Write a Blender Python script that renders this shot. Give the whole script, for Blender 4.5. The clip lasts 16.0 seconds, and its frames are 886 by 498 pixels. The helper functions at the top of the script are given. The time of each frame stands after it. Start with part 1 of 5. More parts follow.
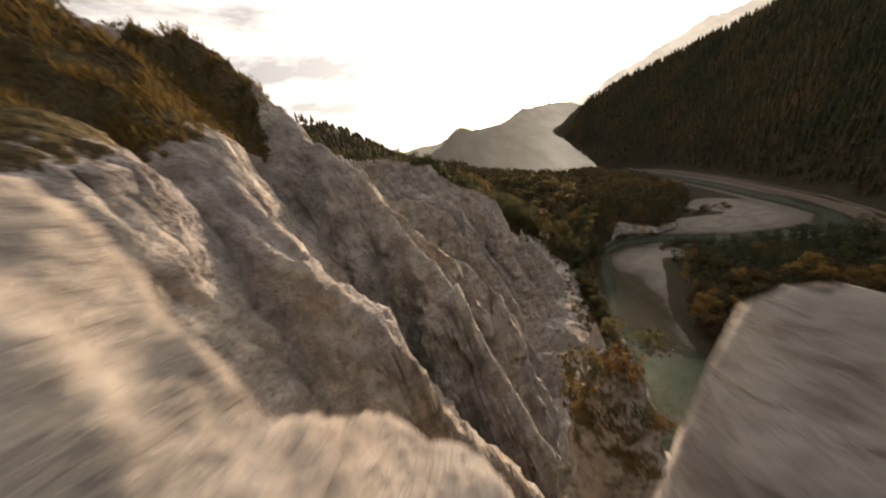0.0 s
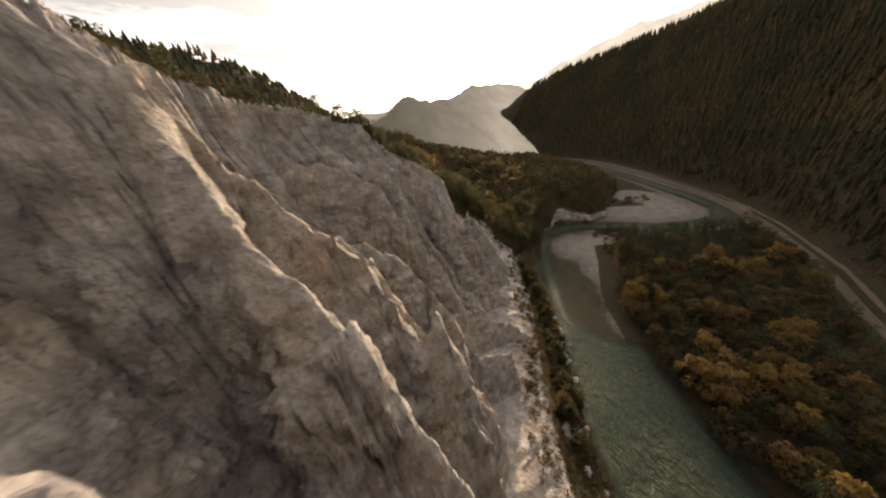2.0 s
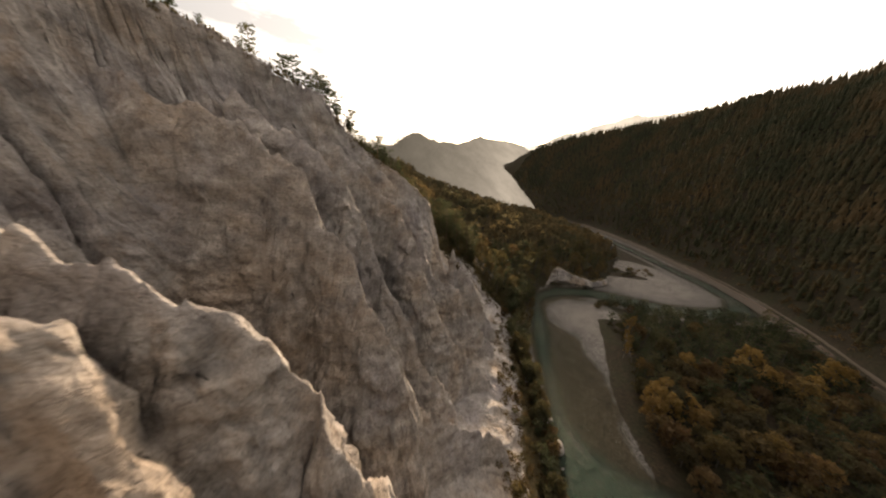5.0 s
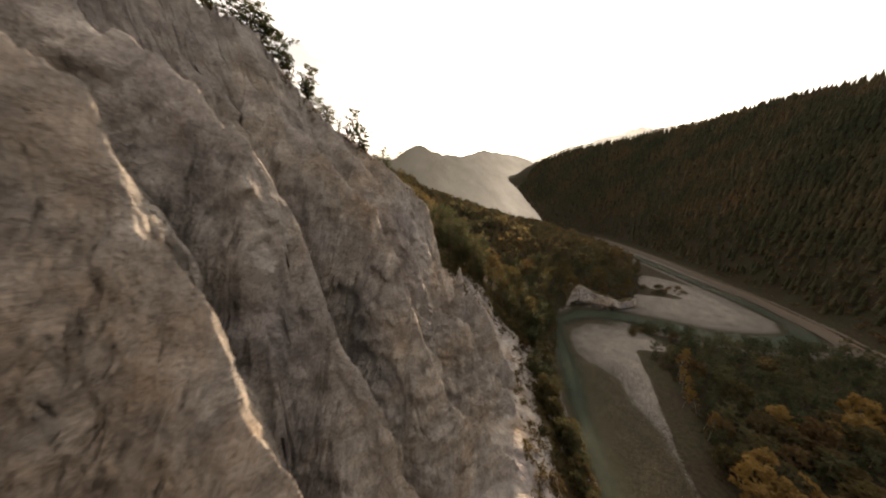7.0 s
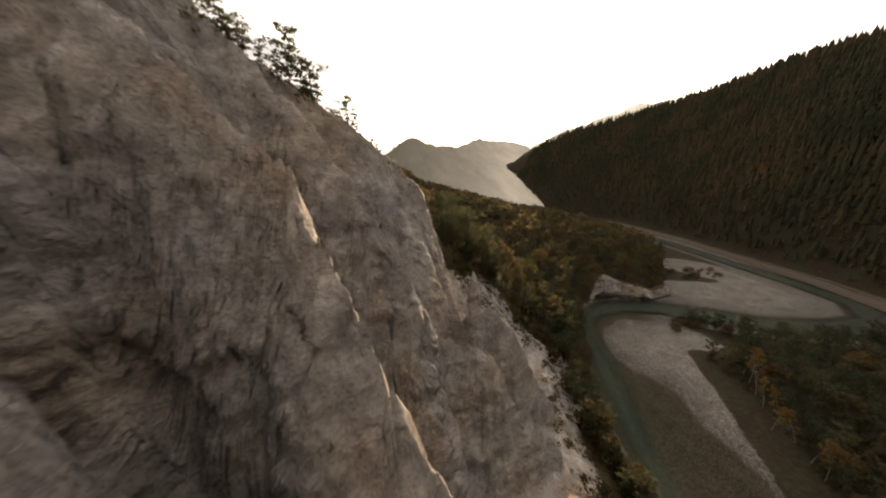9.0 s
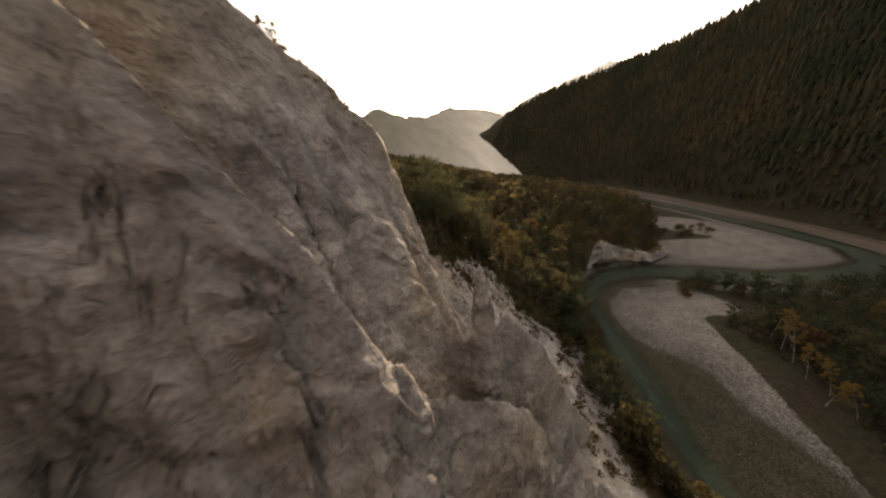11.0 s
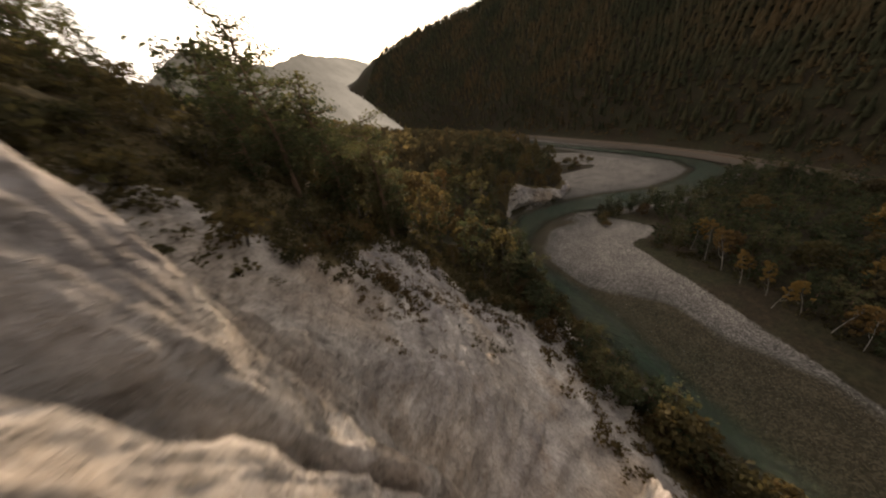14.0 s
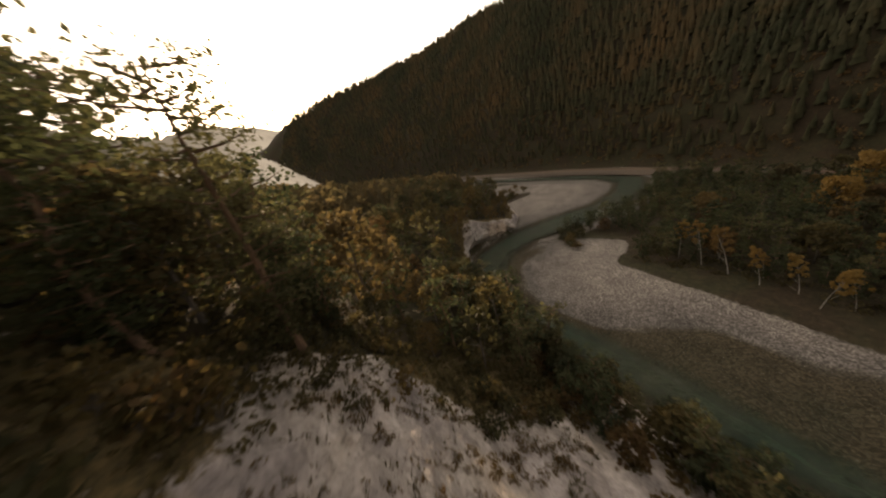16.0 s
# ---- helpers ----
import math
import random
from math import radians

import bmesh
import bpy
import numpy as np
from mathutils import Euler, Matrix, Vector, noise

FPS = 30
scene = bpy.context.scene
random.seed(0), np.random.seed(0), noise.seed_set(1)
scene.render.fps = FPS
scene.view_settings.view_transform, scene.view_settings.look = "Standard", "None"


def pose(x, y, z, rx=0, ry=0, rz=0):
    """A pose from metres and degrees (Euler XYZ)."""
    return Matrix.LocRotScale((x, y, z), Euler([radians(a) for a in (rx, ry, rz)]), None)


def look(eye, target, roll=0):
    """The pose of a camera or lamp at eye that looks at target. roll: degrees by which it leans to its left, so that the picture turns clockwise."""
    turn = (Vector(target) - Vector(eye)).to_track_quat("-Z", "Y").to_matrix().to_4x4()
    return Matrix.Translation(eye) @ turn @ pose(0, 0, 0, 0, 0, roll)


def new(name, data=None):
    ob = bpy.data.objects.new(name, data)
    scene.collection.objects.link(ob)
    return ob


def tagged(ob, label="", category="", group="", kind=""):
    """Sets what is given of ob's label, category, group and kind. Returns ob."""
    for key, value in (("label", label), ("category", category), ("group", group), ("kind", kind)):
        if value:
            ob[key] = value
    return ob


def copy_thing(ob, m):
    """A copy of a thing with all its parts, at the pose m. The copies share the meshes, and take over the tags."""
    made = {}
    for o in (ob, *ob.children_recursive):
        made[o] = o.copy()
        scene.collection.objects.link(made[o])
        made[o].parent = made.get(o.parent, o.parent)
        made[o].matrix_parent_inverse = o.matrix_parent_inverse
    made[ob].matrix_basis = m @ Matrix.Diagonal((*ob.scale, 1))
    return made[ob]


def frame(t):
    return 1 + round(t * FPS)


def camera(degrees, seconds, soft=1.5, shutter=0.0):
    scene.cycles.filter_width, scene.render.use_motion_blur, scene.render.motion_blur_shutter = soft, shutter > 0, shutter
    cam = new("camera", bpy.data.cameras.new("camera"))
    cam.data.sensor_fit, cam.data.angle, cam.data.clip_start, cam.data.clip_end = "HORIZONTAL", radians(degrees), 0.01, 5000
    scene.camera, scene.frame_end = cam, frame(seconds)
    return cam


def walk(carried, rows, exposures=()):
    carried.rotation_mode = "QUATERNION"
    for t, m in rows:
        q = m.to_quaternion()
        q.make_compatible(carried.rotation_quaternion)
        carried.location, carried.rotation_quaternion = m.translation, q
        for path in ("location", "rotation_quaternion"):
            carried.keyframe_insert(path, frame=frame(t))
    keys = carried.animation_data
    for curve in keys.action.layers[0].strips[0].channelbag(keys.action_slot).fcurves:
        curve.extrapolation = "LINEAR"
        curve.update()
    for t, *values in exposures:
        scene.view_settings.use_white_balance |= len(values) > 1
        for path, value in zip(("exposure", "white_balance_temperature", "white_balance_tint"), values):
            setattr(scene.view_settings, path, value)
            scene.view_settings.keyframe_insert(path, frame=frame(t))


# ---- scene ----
cam = camera(118.4, 16.0, 2.1, 0.5)
PATH = [
    (0, (0.015, -0.06, 153.95), (-0.117, 1.854, 153.384), -14.1),
    (0.2, (0.408, 2.862, 153.663), (0.315, 4.767, 153.061), -13.8),
    (0.5, (1.149, 7.155, 153.021), (1.114, 9.045, 152.367), -13.4),
    (1, (2.609, 14.489, 151.534), (2.672, 16.348, 150.8), -12.2),
    (1.5, (4.314, 21.867, 149.541), (4.471, 23.701, 148.758), -10.6),
    (2, (6.312, 29.126, 147.367), (6.547, 30.946, 146.571), -8.7),
    (2.5, (8.489, 36.793, 144.61), (8.785, 38.612, 143.833), -6.3),
    (3, (10.901, 44.651, 141.664), (11.237, 46.48, 140.928), -3.6),
    (3.5, (13.425, 52.998, 138.243), (13.785, 54.844, 137.562), -0.9),
    (4, (15.918, 61.561, 134.988), (16.289, 63.425, 134.365), 1.1),
    (4.5, (18.405, 70.823, 132.057), (18.777, 72.703, 131.485), 2.4),
    (4.7, (19.307, 74.591, 130.827), (19.681, 76.476, 130.275), 2.8),
    (6.8, (28.047, 116.442, 120.754), (28.388, 118.365, 120.324), 2.6),
    (7, (28.736, 120.292, 120.046), (29.074, 122.217, 119.62), 2.4),
    (7.5, (30.379, 129.614, 118.334), (30.709, 131.541, 117.912), 1.9),
    (8, (31.809, 138.711, 116.702), (32.133, 140.637, 116.271), 1.0),
    (8.5, (33.024, 147.691, 115.097), (33.348, 149.613, 114.649), -0.2),
    (9, (34.088, 156.459, 113.315), (34.415, 158.377, 112.849), -1.7),
    (9.2, (34.455, 159.788, 112.56), (34.791, 161.703, 112.092), -2.3),
    (11.3, (40.463, 194.956, 104.613), (40.945, 196.777, 103.941), -6.5),
    (11.5, (41.23, 198.309, 103.784), (41.742, 200.114, 103.092), -6.8),
    (12, (43.34, 206.83, 101.338), (43.927, 208.589, 100.588), -7.7),
    (12.5, (45.739, 215.598, 98.486), (46.416, 217.29, 97.662), -8.2),
    (13, (48.606, 224.398, 95.358), (49.395, 226.005, 94.466), -8.6),
    (13.5, (51.913, 233.245, 92.222), (52.819, 234.758, 91.279), -9.0),
    (14, (55.742, 241.866, 88.753), (56.765, 243.293, 87.795), -9.6),
    (14.5, (60.233, 250.615, 85.298), (61.366, 251.969, 84.358), -10.7),
    (15, (65.3, 259.463, 81.868), (66.547, 260.751, 80.979), -11.9),
    (15.5, (71.088, 267.849, 78.715), (72.441, 269.077, 77.902), -13.0),
    (16, (77.541, 275.605, 76.014), (78.994, 276.774, 75.292), -14.2),
]
UNIT = 0.75      # metres for one unit of the plan below
walk(cam, [(t, look(Vector(eye) * UNIT, Vector(target) * UNIT, roll)) for t, eye, target, roll in PATH], [(0.0, 0.8, 8000, 15), (1.0, 0.95, 8000, 15), (4.5, 0.98, 8100, 15), (7.0, 1.08, 8300, 15), (9.0, 0.95, 8300, 15), (11.5, 0.8, 8200, 15), (12.5, 0.62, 7800, 14), (14.0, 0.78, 8000, 15), (16.0, 0.98, 9000, 17)])

# ---------------------------------------------------------------- light
SUN_AZ, SUN_EL = 25.5, 12.0          # degrees from +y towards +x, degrees above the level
world = bpy.data.worlds.new("autumn_sky")
scene.world = world
world.use_nodes = True
wn, wl = world.node_tree.nodes, world.node_tree.links
wn.clear()
sky = wn.new("ShaderNodeTexSky")
sky.sky_type, sky.sun_disc = "NISHITA", False
sky.sun_elevation, sky.sun_rotation = radians(SUN_EL), radians(SUN_AZ)
sky.altitude, sky.air_density, sky.dust_density, sky.ozone_density = 600, 1.0, 4.0, 1.0
wco = wn.new("ShaderNodeTexCoord")
wmap = wn.new("ShaderNodeMapping")
wmap.inputs["Scale"].default_value = (1.0, 1.0, 4.2)
wmap.inputs["Rotation"].default_value = (0, 0, radians(205))
wl.new(wco.outputs["Generated"], wmap.inputs["Vector"])
clouds = wn.new("ShaderNodeTexNoise")
clouds.inputs["Scale"].default_value, clouds.inputs["Detail"].default_value = 2.6, 7.0
clouds.inputs["Roughness"].default_value = 0.64
wl.new(wmap.outputs["Vector"], clouds.inputs["Vector"])
cover = wn.new("ShaderNodeValToRGB")
cover.color_ramp.elements[0].position, cover.color_ramp.elements[0].color = 0.42, (3.1, 3.12, 3.2, 1)
cover.color_ramp.elements[1].position, cover.color_ramp.elements[1].color = 0.67, (10.5, 10.4, 10.3, 1)
wl.new(clouds.outputs["Fac"], cover.inputs["Fac"])
# the cloud veil is bright towards the low sun and dull on the far side
facing = wn.new("ShaderNodeVectorMath")
facing.operation = "DOT_PRODUCT"
facing.inputs[1].default_value = (math.sin(radians(SUN_AZ)), math.cos(radians(SUN_AZ)), 0.25)
wl.new(wco.outputs["Generated"], facing.inputs[0])
turned = wn.new("ShaderNodeMapRange")
turned.inputs["From Min"].default_value, turned.inputs["From Max"].default_value = -1.0, 1.03
wl.new(facing.outputs["Value"], turned.inputs["Value"])
spread = wn.new("ShaderNodeValToRGB")
while len(spread.color_ramp.elements) < 5:
    spread.color_ramp.elements.new(0.5)
for stop, (at, level) in zip(spread.color_ramp.elements, ((0.0, 0.56), (0.5, 0.66), (0.76, 0.76), (0.9, 1.08), (1.0, 2.4))):
    stop.position, stop.color = at, (level, level, level, 1)
wl.new(turned.outputs["Result"], spread.inputs["Fac"])
glow = wn.new("ShaderNodeVectorMath")
glow.operation = "SCALE"
wl.new(cover.outputs["Color"], glow.inputs[0])
wl.new(spread.outputs["Color"], glow.inputs["Scale"])
veil = wn.new("ShaderNodeMix")
veil.data_type = "RGBA"
veil.inputs["Factor"].default_value = 0.72
wl.new(sky.outputs["Color"], veil.inputs["A"])
wl.new(glow.outputs["Vector"], veil.inputs["B"])
back = wn.new("ShaderNodeBackground")
back.inputs["Strength"].default_value = 0.15
wl.new(veil.outputs["Result"], back.inputs["Color"])
wout = wn.new("ShaderNodeOutputWorld")
wl.new(back.outputs["Background"], wout.inputs["Surface"])

sun_data = bpy.data.lights.new("sun", "SUN")
sun_data.energy, sun_data.angle, sun_data.color = 3.3, radians(0.9), (1.0, 0.85, 0.68)
sun = new("sun", sun_data)
sun_way = Vector((math.sin(radians(SUN_AZ)) * math.cos(radians(SUN_EL)), math.cos(radians(SUN_AZ)) * math.cos(radians(SUN_EL)), math.sin(radians(SUN_EL))))
sun.matrix_world = look(sun_way * 900, (0, 0, 0))


# ---------------------------------------------------------------- materials
def blank(name):
    m = bpy.data.materials.new(name)
    m.use_nodes = True
    n, l = m.node_tree.nodes, m.node_tree.links
    p = n["Principled BSDF"]
    return m, n, l, p


def noise_node(n, l, vec, scale, detail=6.0, rough=0.55, kind="ShaderNodeTexNoise"):
    t = n.new(kind)
    t.inputs["Scale"].default_value = scale
    if kind == "ShaderNodeTexNoise":
        t.inputs["Detail"].default_value, t.inputs["Roughness"].default_value = detail, rough
    l.new(vec, t.inputs["Vector"])
    return t


def ramp(n, l, fac, stops):
    r = n.new("ShaderNodeValToRGB")
    while len(r.color_ramp.elements) < len(stops):
        r.color_ramp.elements.new(0.5)
    for e, (p, c) in zip(r.color_ramp.elements, stops):
        e.position, e.color = p, (*c, 1) if len(c) == 3 else c
    l.new(fac, r.inputs["Fac"])
    return r


def mix(n, l, fac, a, b, mode="MIX"):
    m = n.new("ShaderNodeMix")
    m.data_type, m.blend_type = "RGBA", mode
    for sock, v in ((m.inputs["Factor"], fac), (m.inputs["A"], a), (m.inputs["B"], b)):
        if isinstance(v, (int, float)):
            sock.default_value = v
        elif isinstance(v, tuple):
            sock.default_value = (*v, 1)
        else:
            l.new(v, sock)
    return m.outputs["Result"]


def bump(n, l, p, height, strength, distance):
    b = n.new("ShaderNodeBump")
    b.inputs["Strength"].default_value, b.inputs["Distance"].default_value = strength, distance
    l.new(height, b.inputs["Height"])
    l.new(b.outputs["Normal"], p.inputs["Normal"])
    return b


def place(n):
    g = n.new("ShaderNodeNewGeometry")
    return g.outputs["Position"]


def stretched(n, l, vec, sx, sy, sz, turn=(0, 0, 0)):
    m = n.new("ShaderNodeMapping")
    m.inputs["Scale"].default_value = (sx, sy, sz)
    m.inputs["Rotation"].default_value = tuple(radians(a) for a in turn)
    l.new(vec, m.inputs["Vector"])
    return m.outputs["Vector"]


def maths(n, l, op, a, b, c=None):
    m = n.new("ShaderNodeMath")
    m.operation = op
    for k, v in enumerate((a, b, c)):
        if isinstance(v, (int, float)):
            m.inputs[k].default_value = v
        elif v is not None:
            l.new(v, m.inputs[k])
    return m.outputs["Value"]


def rock_material():
    """Pale grey broken limestone with ochre and dark water stains, dry grass on the flatter ledges."""
    m, n, l, p = blank("limestone")
    pos = place(n)
    big = noise_node(n, l, pos, 0.06, 5)
    mid = noise_node(n, l, stretched(n, l, pos, 1, 1, 1.5, (14, 22, 0)), 0.22, 7, 0.6)
    fine = noise_node(n, l, pos, 2.4, 8, 0.62)
    base = ramp(n, l, mid.outputs["Fac"], [(0.28, (0.19, 0.172, 0.162)), (0.45, (0.30, 0.275, 0.256)), (0.58, (0.385, 0.355, 0.33)), (0.74, (0.54, 0.505, 0.475))]).outputs["Color"]
    tint = ramp(n, l, big.outputs["Fac"], [(0.32, (0.80, 0.80, 0.86)), (0.5, (1, 1, 1)), (0.68, (1.0, 0.90, 0.80))]).outputs["Color"]
    col = mix(n, l, 1.0, base, tint, "MULTIPLY")
    # tilted beds, dark water stains and ochre seeps
    beds = noise_node(n, l, stretched(n, l, pos, 0.05, 0.05, 0.55, (10, 14, 0)), 1.0, 5, 0.6)
    bed = ramp(n, l, beds.outputs["Fac"], [(0.34, (0.72, 0.70, 0.69)), (0.46, (1, 1, 1)), (0.62, (1, 1, 1)), (0.7, (1.18, 1.16, 1.14))]).outputs["Color"]
    col = mix(n, l, 0.5, col, bed, "MULTIPLY")
    runs = noise_node(n, l, stretched(n, l, pos, 0.17, 0.17, 0.09), 1.0, 7, 0.65)
    dark = ramp(n, l, runs.outputs["Fac"], [(0.54, (0, 0, 0)), (0.7, (0.5, 0.5, 0.5))]).outputs["Color"]
    col = mix(n, l, dark, col, (0.14, 0.127, 0.12))
    ochre = noise_node(n, l, stretched(n, l, pos, 0.12, 0.12, 0.09), 1.0, 7, 0.65)
    och = ramp(n, l, ochre.outputs["Fac"], [(0.55, (0, 0, 0)), (0.72, (0.55, 0.55, 0.55))]).outputs["Color"]
    col = mix(n, l, och, col, (0.27, 0.19, 0.125))
    speck = ramp(n, l, fine.outputs["Fac"], [(0.28, (0.6, 0.59, 0.58)), (0.5, (1, 1, 1)), (0.75, (1.22, 1.21, 1.2))]).outputs["Color"]
    col = mix(n, l, 0.8, col, speck, "MULTIPLY")
    # a few long cracks
    jv = n.new("ShaderNodeTexVoronoi")
    jv.feature = "DISTANCE_TO_EDGE"
    jv.inputs["Scale"].default_value = 0.13
    warp = n.new("ShaderNodeVectorMath")
    warp.operation = "MULTIPLY_ADD"
    l.new(mid.outputs["Color"], warp.inputs[0])
    warp.inputs[1].default_value = (9, 9, 9)
    l.new(stretched(n, l, pos, 1.0, 1.0, 0.7, (12, 28, 0)), warp.inputs[2])
    l.new(warp.outputs["Vector"], jv.inputs["Vector"])
    joint = ramp(n, l, jv.outputs["Distance"], [(0.0, (0.3, 0.28, 0.27)), (0.012, (0.7, 0.69, 0.68)), (0.035, (1, 1, 1))]).outputs["Color"]
    col = mix(n, l, 0.22, col, joint, "MULTIPLY")
    # thin dark bedding seams, and small round solution holes
    seam = noise_node(n, l, stretched(n, l, pos, 0.06, 0.06, 0.34, (8, 17, 0)), 1.0, 4, 0.6)
    line = ramp(n, l, seam.outputs["Fac"], [(0.480, (1, 1, 1)), (0.492, (0.66, 0.64, 0.63)), (0.504, (1, 1, 1))]).outputs["Color"]
    col = mix(n, l, ramp(n, l, big.outputs["Fac"], [(0.42, (0, 0, 0)), (0.58, (0.85, 0.85, 0.85))]).outputs["Color"], col, mix(n, l, 1.0, col, line, "MULTIPLY"))
    pits = noise_node(n, l, pos, 0.55, kind="ShaderNodeTexVoronoi")
    size = maths(n, l, "MULTIPLY", pits.outputs["Color"], 0.11)
    hole = maths(n, l, "LESS_THAN", pits.outputs["Distance"], maths(n, l, "SUBTRACT", size, 0.035))
    col = mix(n, l, maths(n, l, "MULTIPLY", hole, 0.75), col, (0.06, 0.052, 0.047))
    # dry grass and earth where the attribute has it
    att = n.new("ShaderNodeAttribute")
    att.attribute_name = "turf"
    tn = noise_node(n, l, pos, 0.9, 6, 0.7)
    s2 = maths(n, l, "ADD", maths(n, l, "MULTIPLY_ADD", tn.outputs["Fac"], 1.6, -1.1), att.outputs["Fac"])
    tf = ramp(n, l, s2, [(0.45, (0, 0, 0)), (0.62, (1, 1, 1))]).outputs["Color"]
    turf = ramp(n, l, fine.outputs["Fac"], [(0.3, (0.035, 0.03, 0.016)), (0.5, (0.08, 0.062, 0.03)), (0.75, (0.16, 0.115, 0.055))]).outputs["Color"]
    col = mix(n, l, tf, col, turf)
    l.new(col, p.inputs["Base Color"])
    p.inputs["Roughness"].default_value = 0.92
    p.inputs["Specular IOR Level"].default_value = 0.25
    crack = noise_node(n, l, stretched(n, l, pos, 0.8, 0.8, 1.1, (8, 18, 0)), 0.6, 6, 0.6)
    bent = n.new("ShaderNodeVectorMath")
    bent.operation = "MULTIPLY_ADD"
    l.new(crack.outputs["Color"], bent.inputs[0])
    bent.inputs[1].default_value = (1.6, 1.6, 1.6)
    l.new(stretched(n, l, pos, 1.0, 1.0, 0.7, (20, 12, 30)), bent.inputs[2])
    chips = noise_node(n, l, bent.outputs["Vector"], 0.75, kind="ShaderNodeTexVoronoi")
    flakes = noise_node(n, l, bent.outputs["Vector"], 2.1, kind="ShaderNodeTexVoronoi")
    h = maths(n, l, "MULTIPLY_ADD", fine.outputs["Fac"], 0.16, crack.outputs["Fac"])
    h = maths(n, l, "MULTIPLY_ADD", chips.outputs["Distance"], 0.4, h)
    h = maths(n, l, "MULTIPLY_ADD", flakes.outputs["Distance"], 0.14, h)
    h = maths(n, l, "MULTIPLY_ADD", maths(n, l, "MINIMUM", jv.outputs["Distance"], 0.04), 1.8, h)
    bump(n, l, p, h, 0.8, 0.9)
    return m


def ground_material():
    """Valley floor: leaf litter and dry grass, with pale river gravel where the attribute says so."""
    m, n, l, p = blank("valley_floor")
    pos = place(n)
    a = noise_node(n, l, pos, 0.06, 8, 0.6)
    b = noise_node(n, l, pos, 0.7, 8, 0.7)
    soil = ramp(n, l, b.outputs["Fac"], [(0.3, (0.013, 0.010, 0.0065)), (0.55, (0.03, 0.022, 0.013)), (0.8, (0.06, 0.044, 0.026))]).outputs["Color"]
    green = ramp(n, l, b.outputs["Fac"], [(0.3, (0.012, 0.013, 0.007)), (0.7, (0.04, 0.036, 0.018))]).outputs["Color"]
    col = mix(n, l, ramp(n, l, a.outputs["Fac"], [(0.42, (0, 0, 0)), (0.6, (1, 1, 1))]).outputs["Color"], soil, green)
    vor = noise_node(n, l, pos, 3.6, kind="ShaderNodeTexVoronoi")
    peb = ramp(n, l, vor.outputs["Color"], [(0.1, (0.045, 0.042, 0.039)), (0.5, (0.082, 0.077, 0.072)), (0.9, (0.2, 0.19, 0.18))]).outputs["Color"]
    peb = mix(n, l, 0.7, peb, ramp(n, l, noise_node(n, l, pos, 0.11, 6, 0.6).outputs["Fac"], [(0.3, (0.5, 0.49, 0.48)), (0.7, (1.1, 1.08, 1.05))]).outputs["Color"], "MULTIPLY")
    axes = n.new("ShaderNodeSeparateXYZ")
    l.new(pos, axes.inputs["Vector"])
    dry = ramp(n, l, maths(n, l, "MULTIPLY_ADD", b.outputs["Fac"], 0.5, axes.outputs["Z"]), [(0.45, (1, 1, 1)), (0.95, (1.75, 1.71, 1.67))]).outputs["Color"]
    peb = mix(n, l, 1.0, peb, dry, "MULTIPLY")
    att = n.new("ShaderNodeAttribute")
    att.attribute_name = "gravel"
    e = n.new("ShaderNodeMath")
    e.operation = "MULTIPLY_ADD"
    l.new(b.outputs["Fac"], e.inputs[0])
    e.inputs[1].default_value, e.inputs[2].default_value = 0.8, -0.4
    s = n.new("ShaderNodeMath")
    s.operation = "ADD"
    l.new(e.outputs["Value"], s.inputs[0])
    l.new(att.outputs["Fac"], s.inputs[1])
    col = mix(n, l, ramp(n, l, s.outputs["Value"], [(0.42, (0, 0, 0)), (0.58, (1, 1, 1))]).outputs["Color"], col, peb)
    # stones under water carry a brown film
    wet = maths(n, l, "MULTIPLY_ADD", axes.outputs["Z"], -6.0, 0.2)
    col = mix(n, l, ramp(n, l, wet, [(0.0, (0, 0, 0)), (0.9, (1, 1, 1))]).outputs["Color"], col, mix(n, l, 1.0, col, (0.56, 0.48, 0.34), "MULTIPLY"))
    l.new(col, p.inputs["Base Color"])
    p.inputs["Roughness"].default_value = 0.95
    p.inputs["Specular IOR Level"].default_value = 0.2
    bump(n, l, p, b.outputs["Fac"], 0.6, 0.6)
    return m


def water_material():
    """Green mountain river: clear over the shallows, milky where it is deep, with small ripples."""
    m, n, l, p = blank("river_water")
    pos = place(n)
    a = noise_node(n, l, pos, 0.03, 5)
    col = ramp(n, l, a.outputs["Fac"], [(0.35, (0.03, 0.052, 0.037)), (0.65, (0.058, 0.068, 0.047))]).outputs["Color"]
    l.new(col, p.inputs["Base Color"])
    p.inputs["Roughness"].default_value = 0.16
    p.inputs["IOR"].default_value = 1.33
    att = n.new("ShaderNodeAttribute")
    att.attribute_name = "deep"
    al = n.new("ShaderNodeMapRange")
    al.inputs["To Min"].default_value, al.inputs["To Max"].default_value = 0.14, 0.94
    l.new(att.outputs["Fac"], al.inputs["Value"])
    l.new(al.outputs["Result"], p.inputs["Alpha"])
    w = noise_node(n, l, stretched(n, l, pos, 1.0, 0.6, 1.0, (0, 0, -25)), 1.0, 4, 0.6)
    swell = noise_node(n, l, stretched(n, l, pos, 0.8, 0.5, 1.0, (0, 0, -30)), 0.42, 3, 0.5)
    bump(n, l, p, maths(n, l, "MULTIPLY_ADD", swell.outputs["Fac"], 2.0, w.outputs["Fac"]), 1.0, 2.2)
    return m


ROCK, GROUND, WATER = rock_material(), ground_material(), water_material()


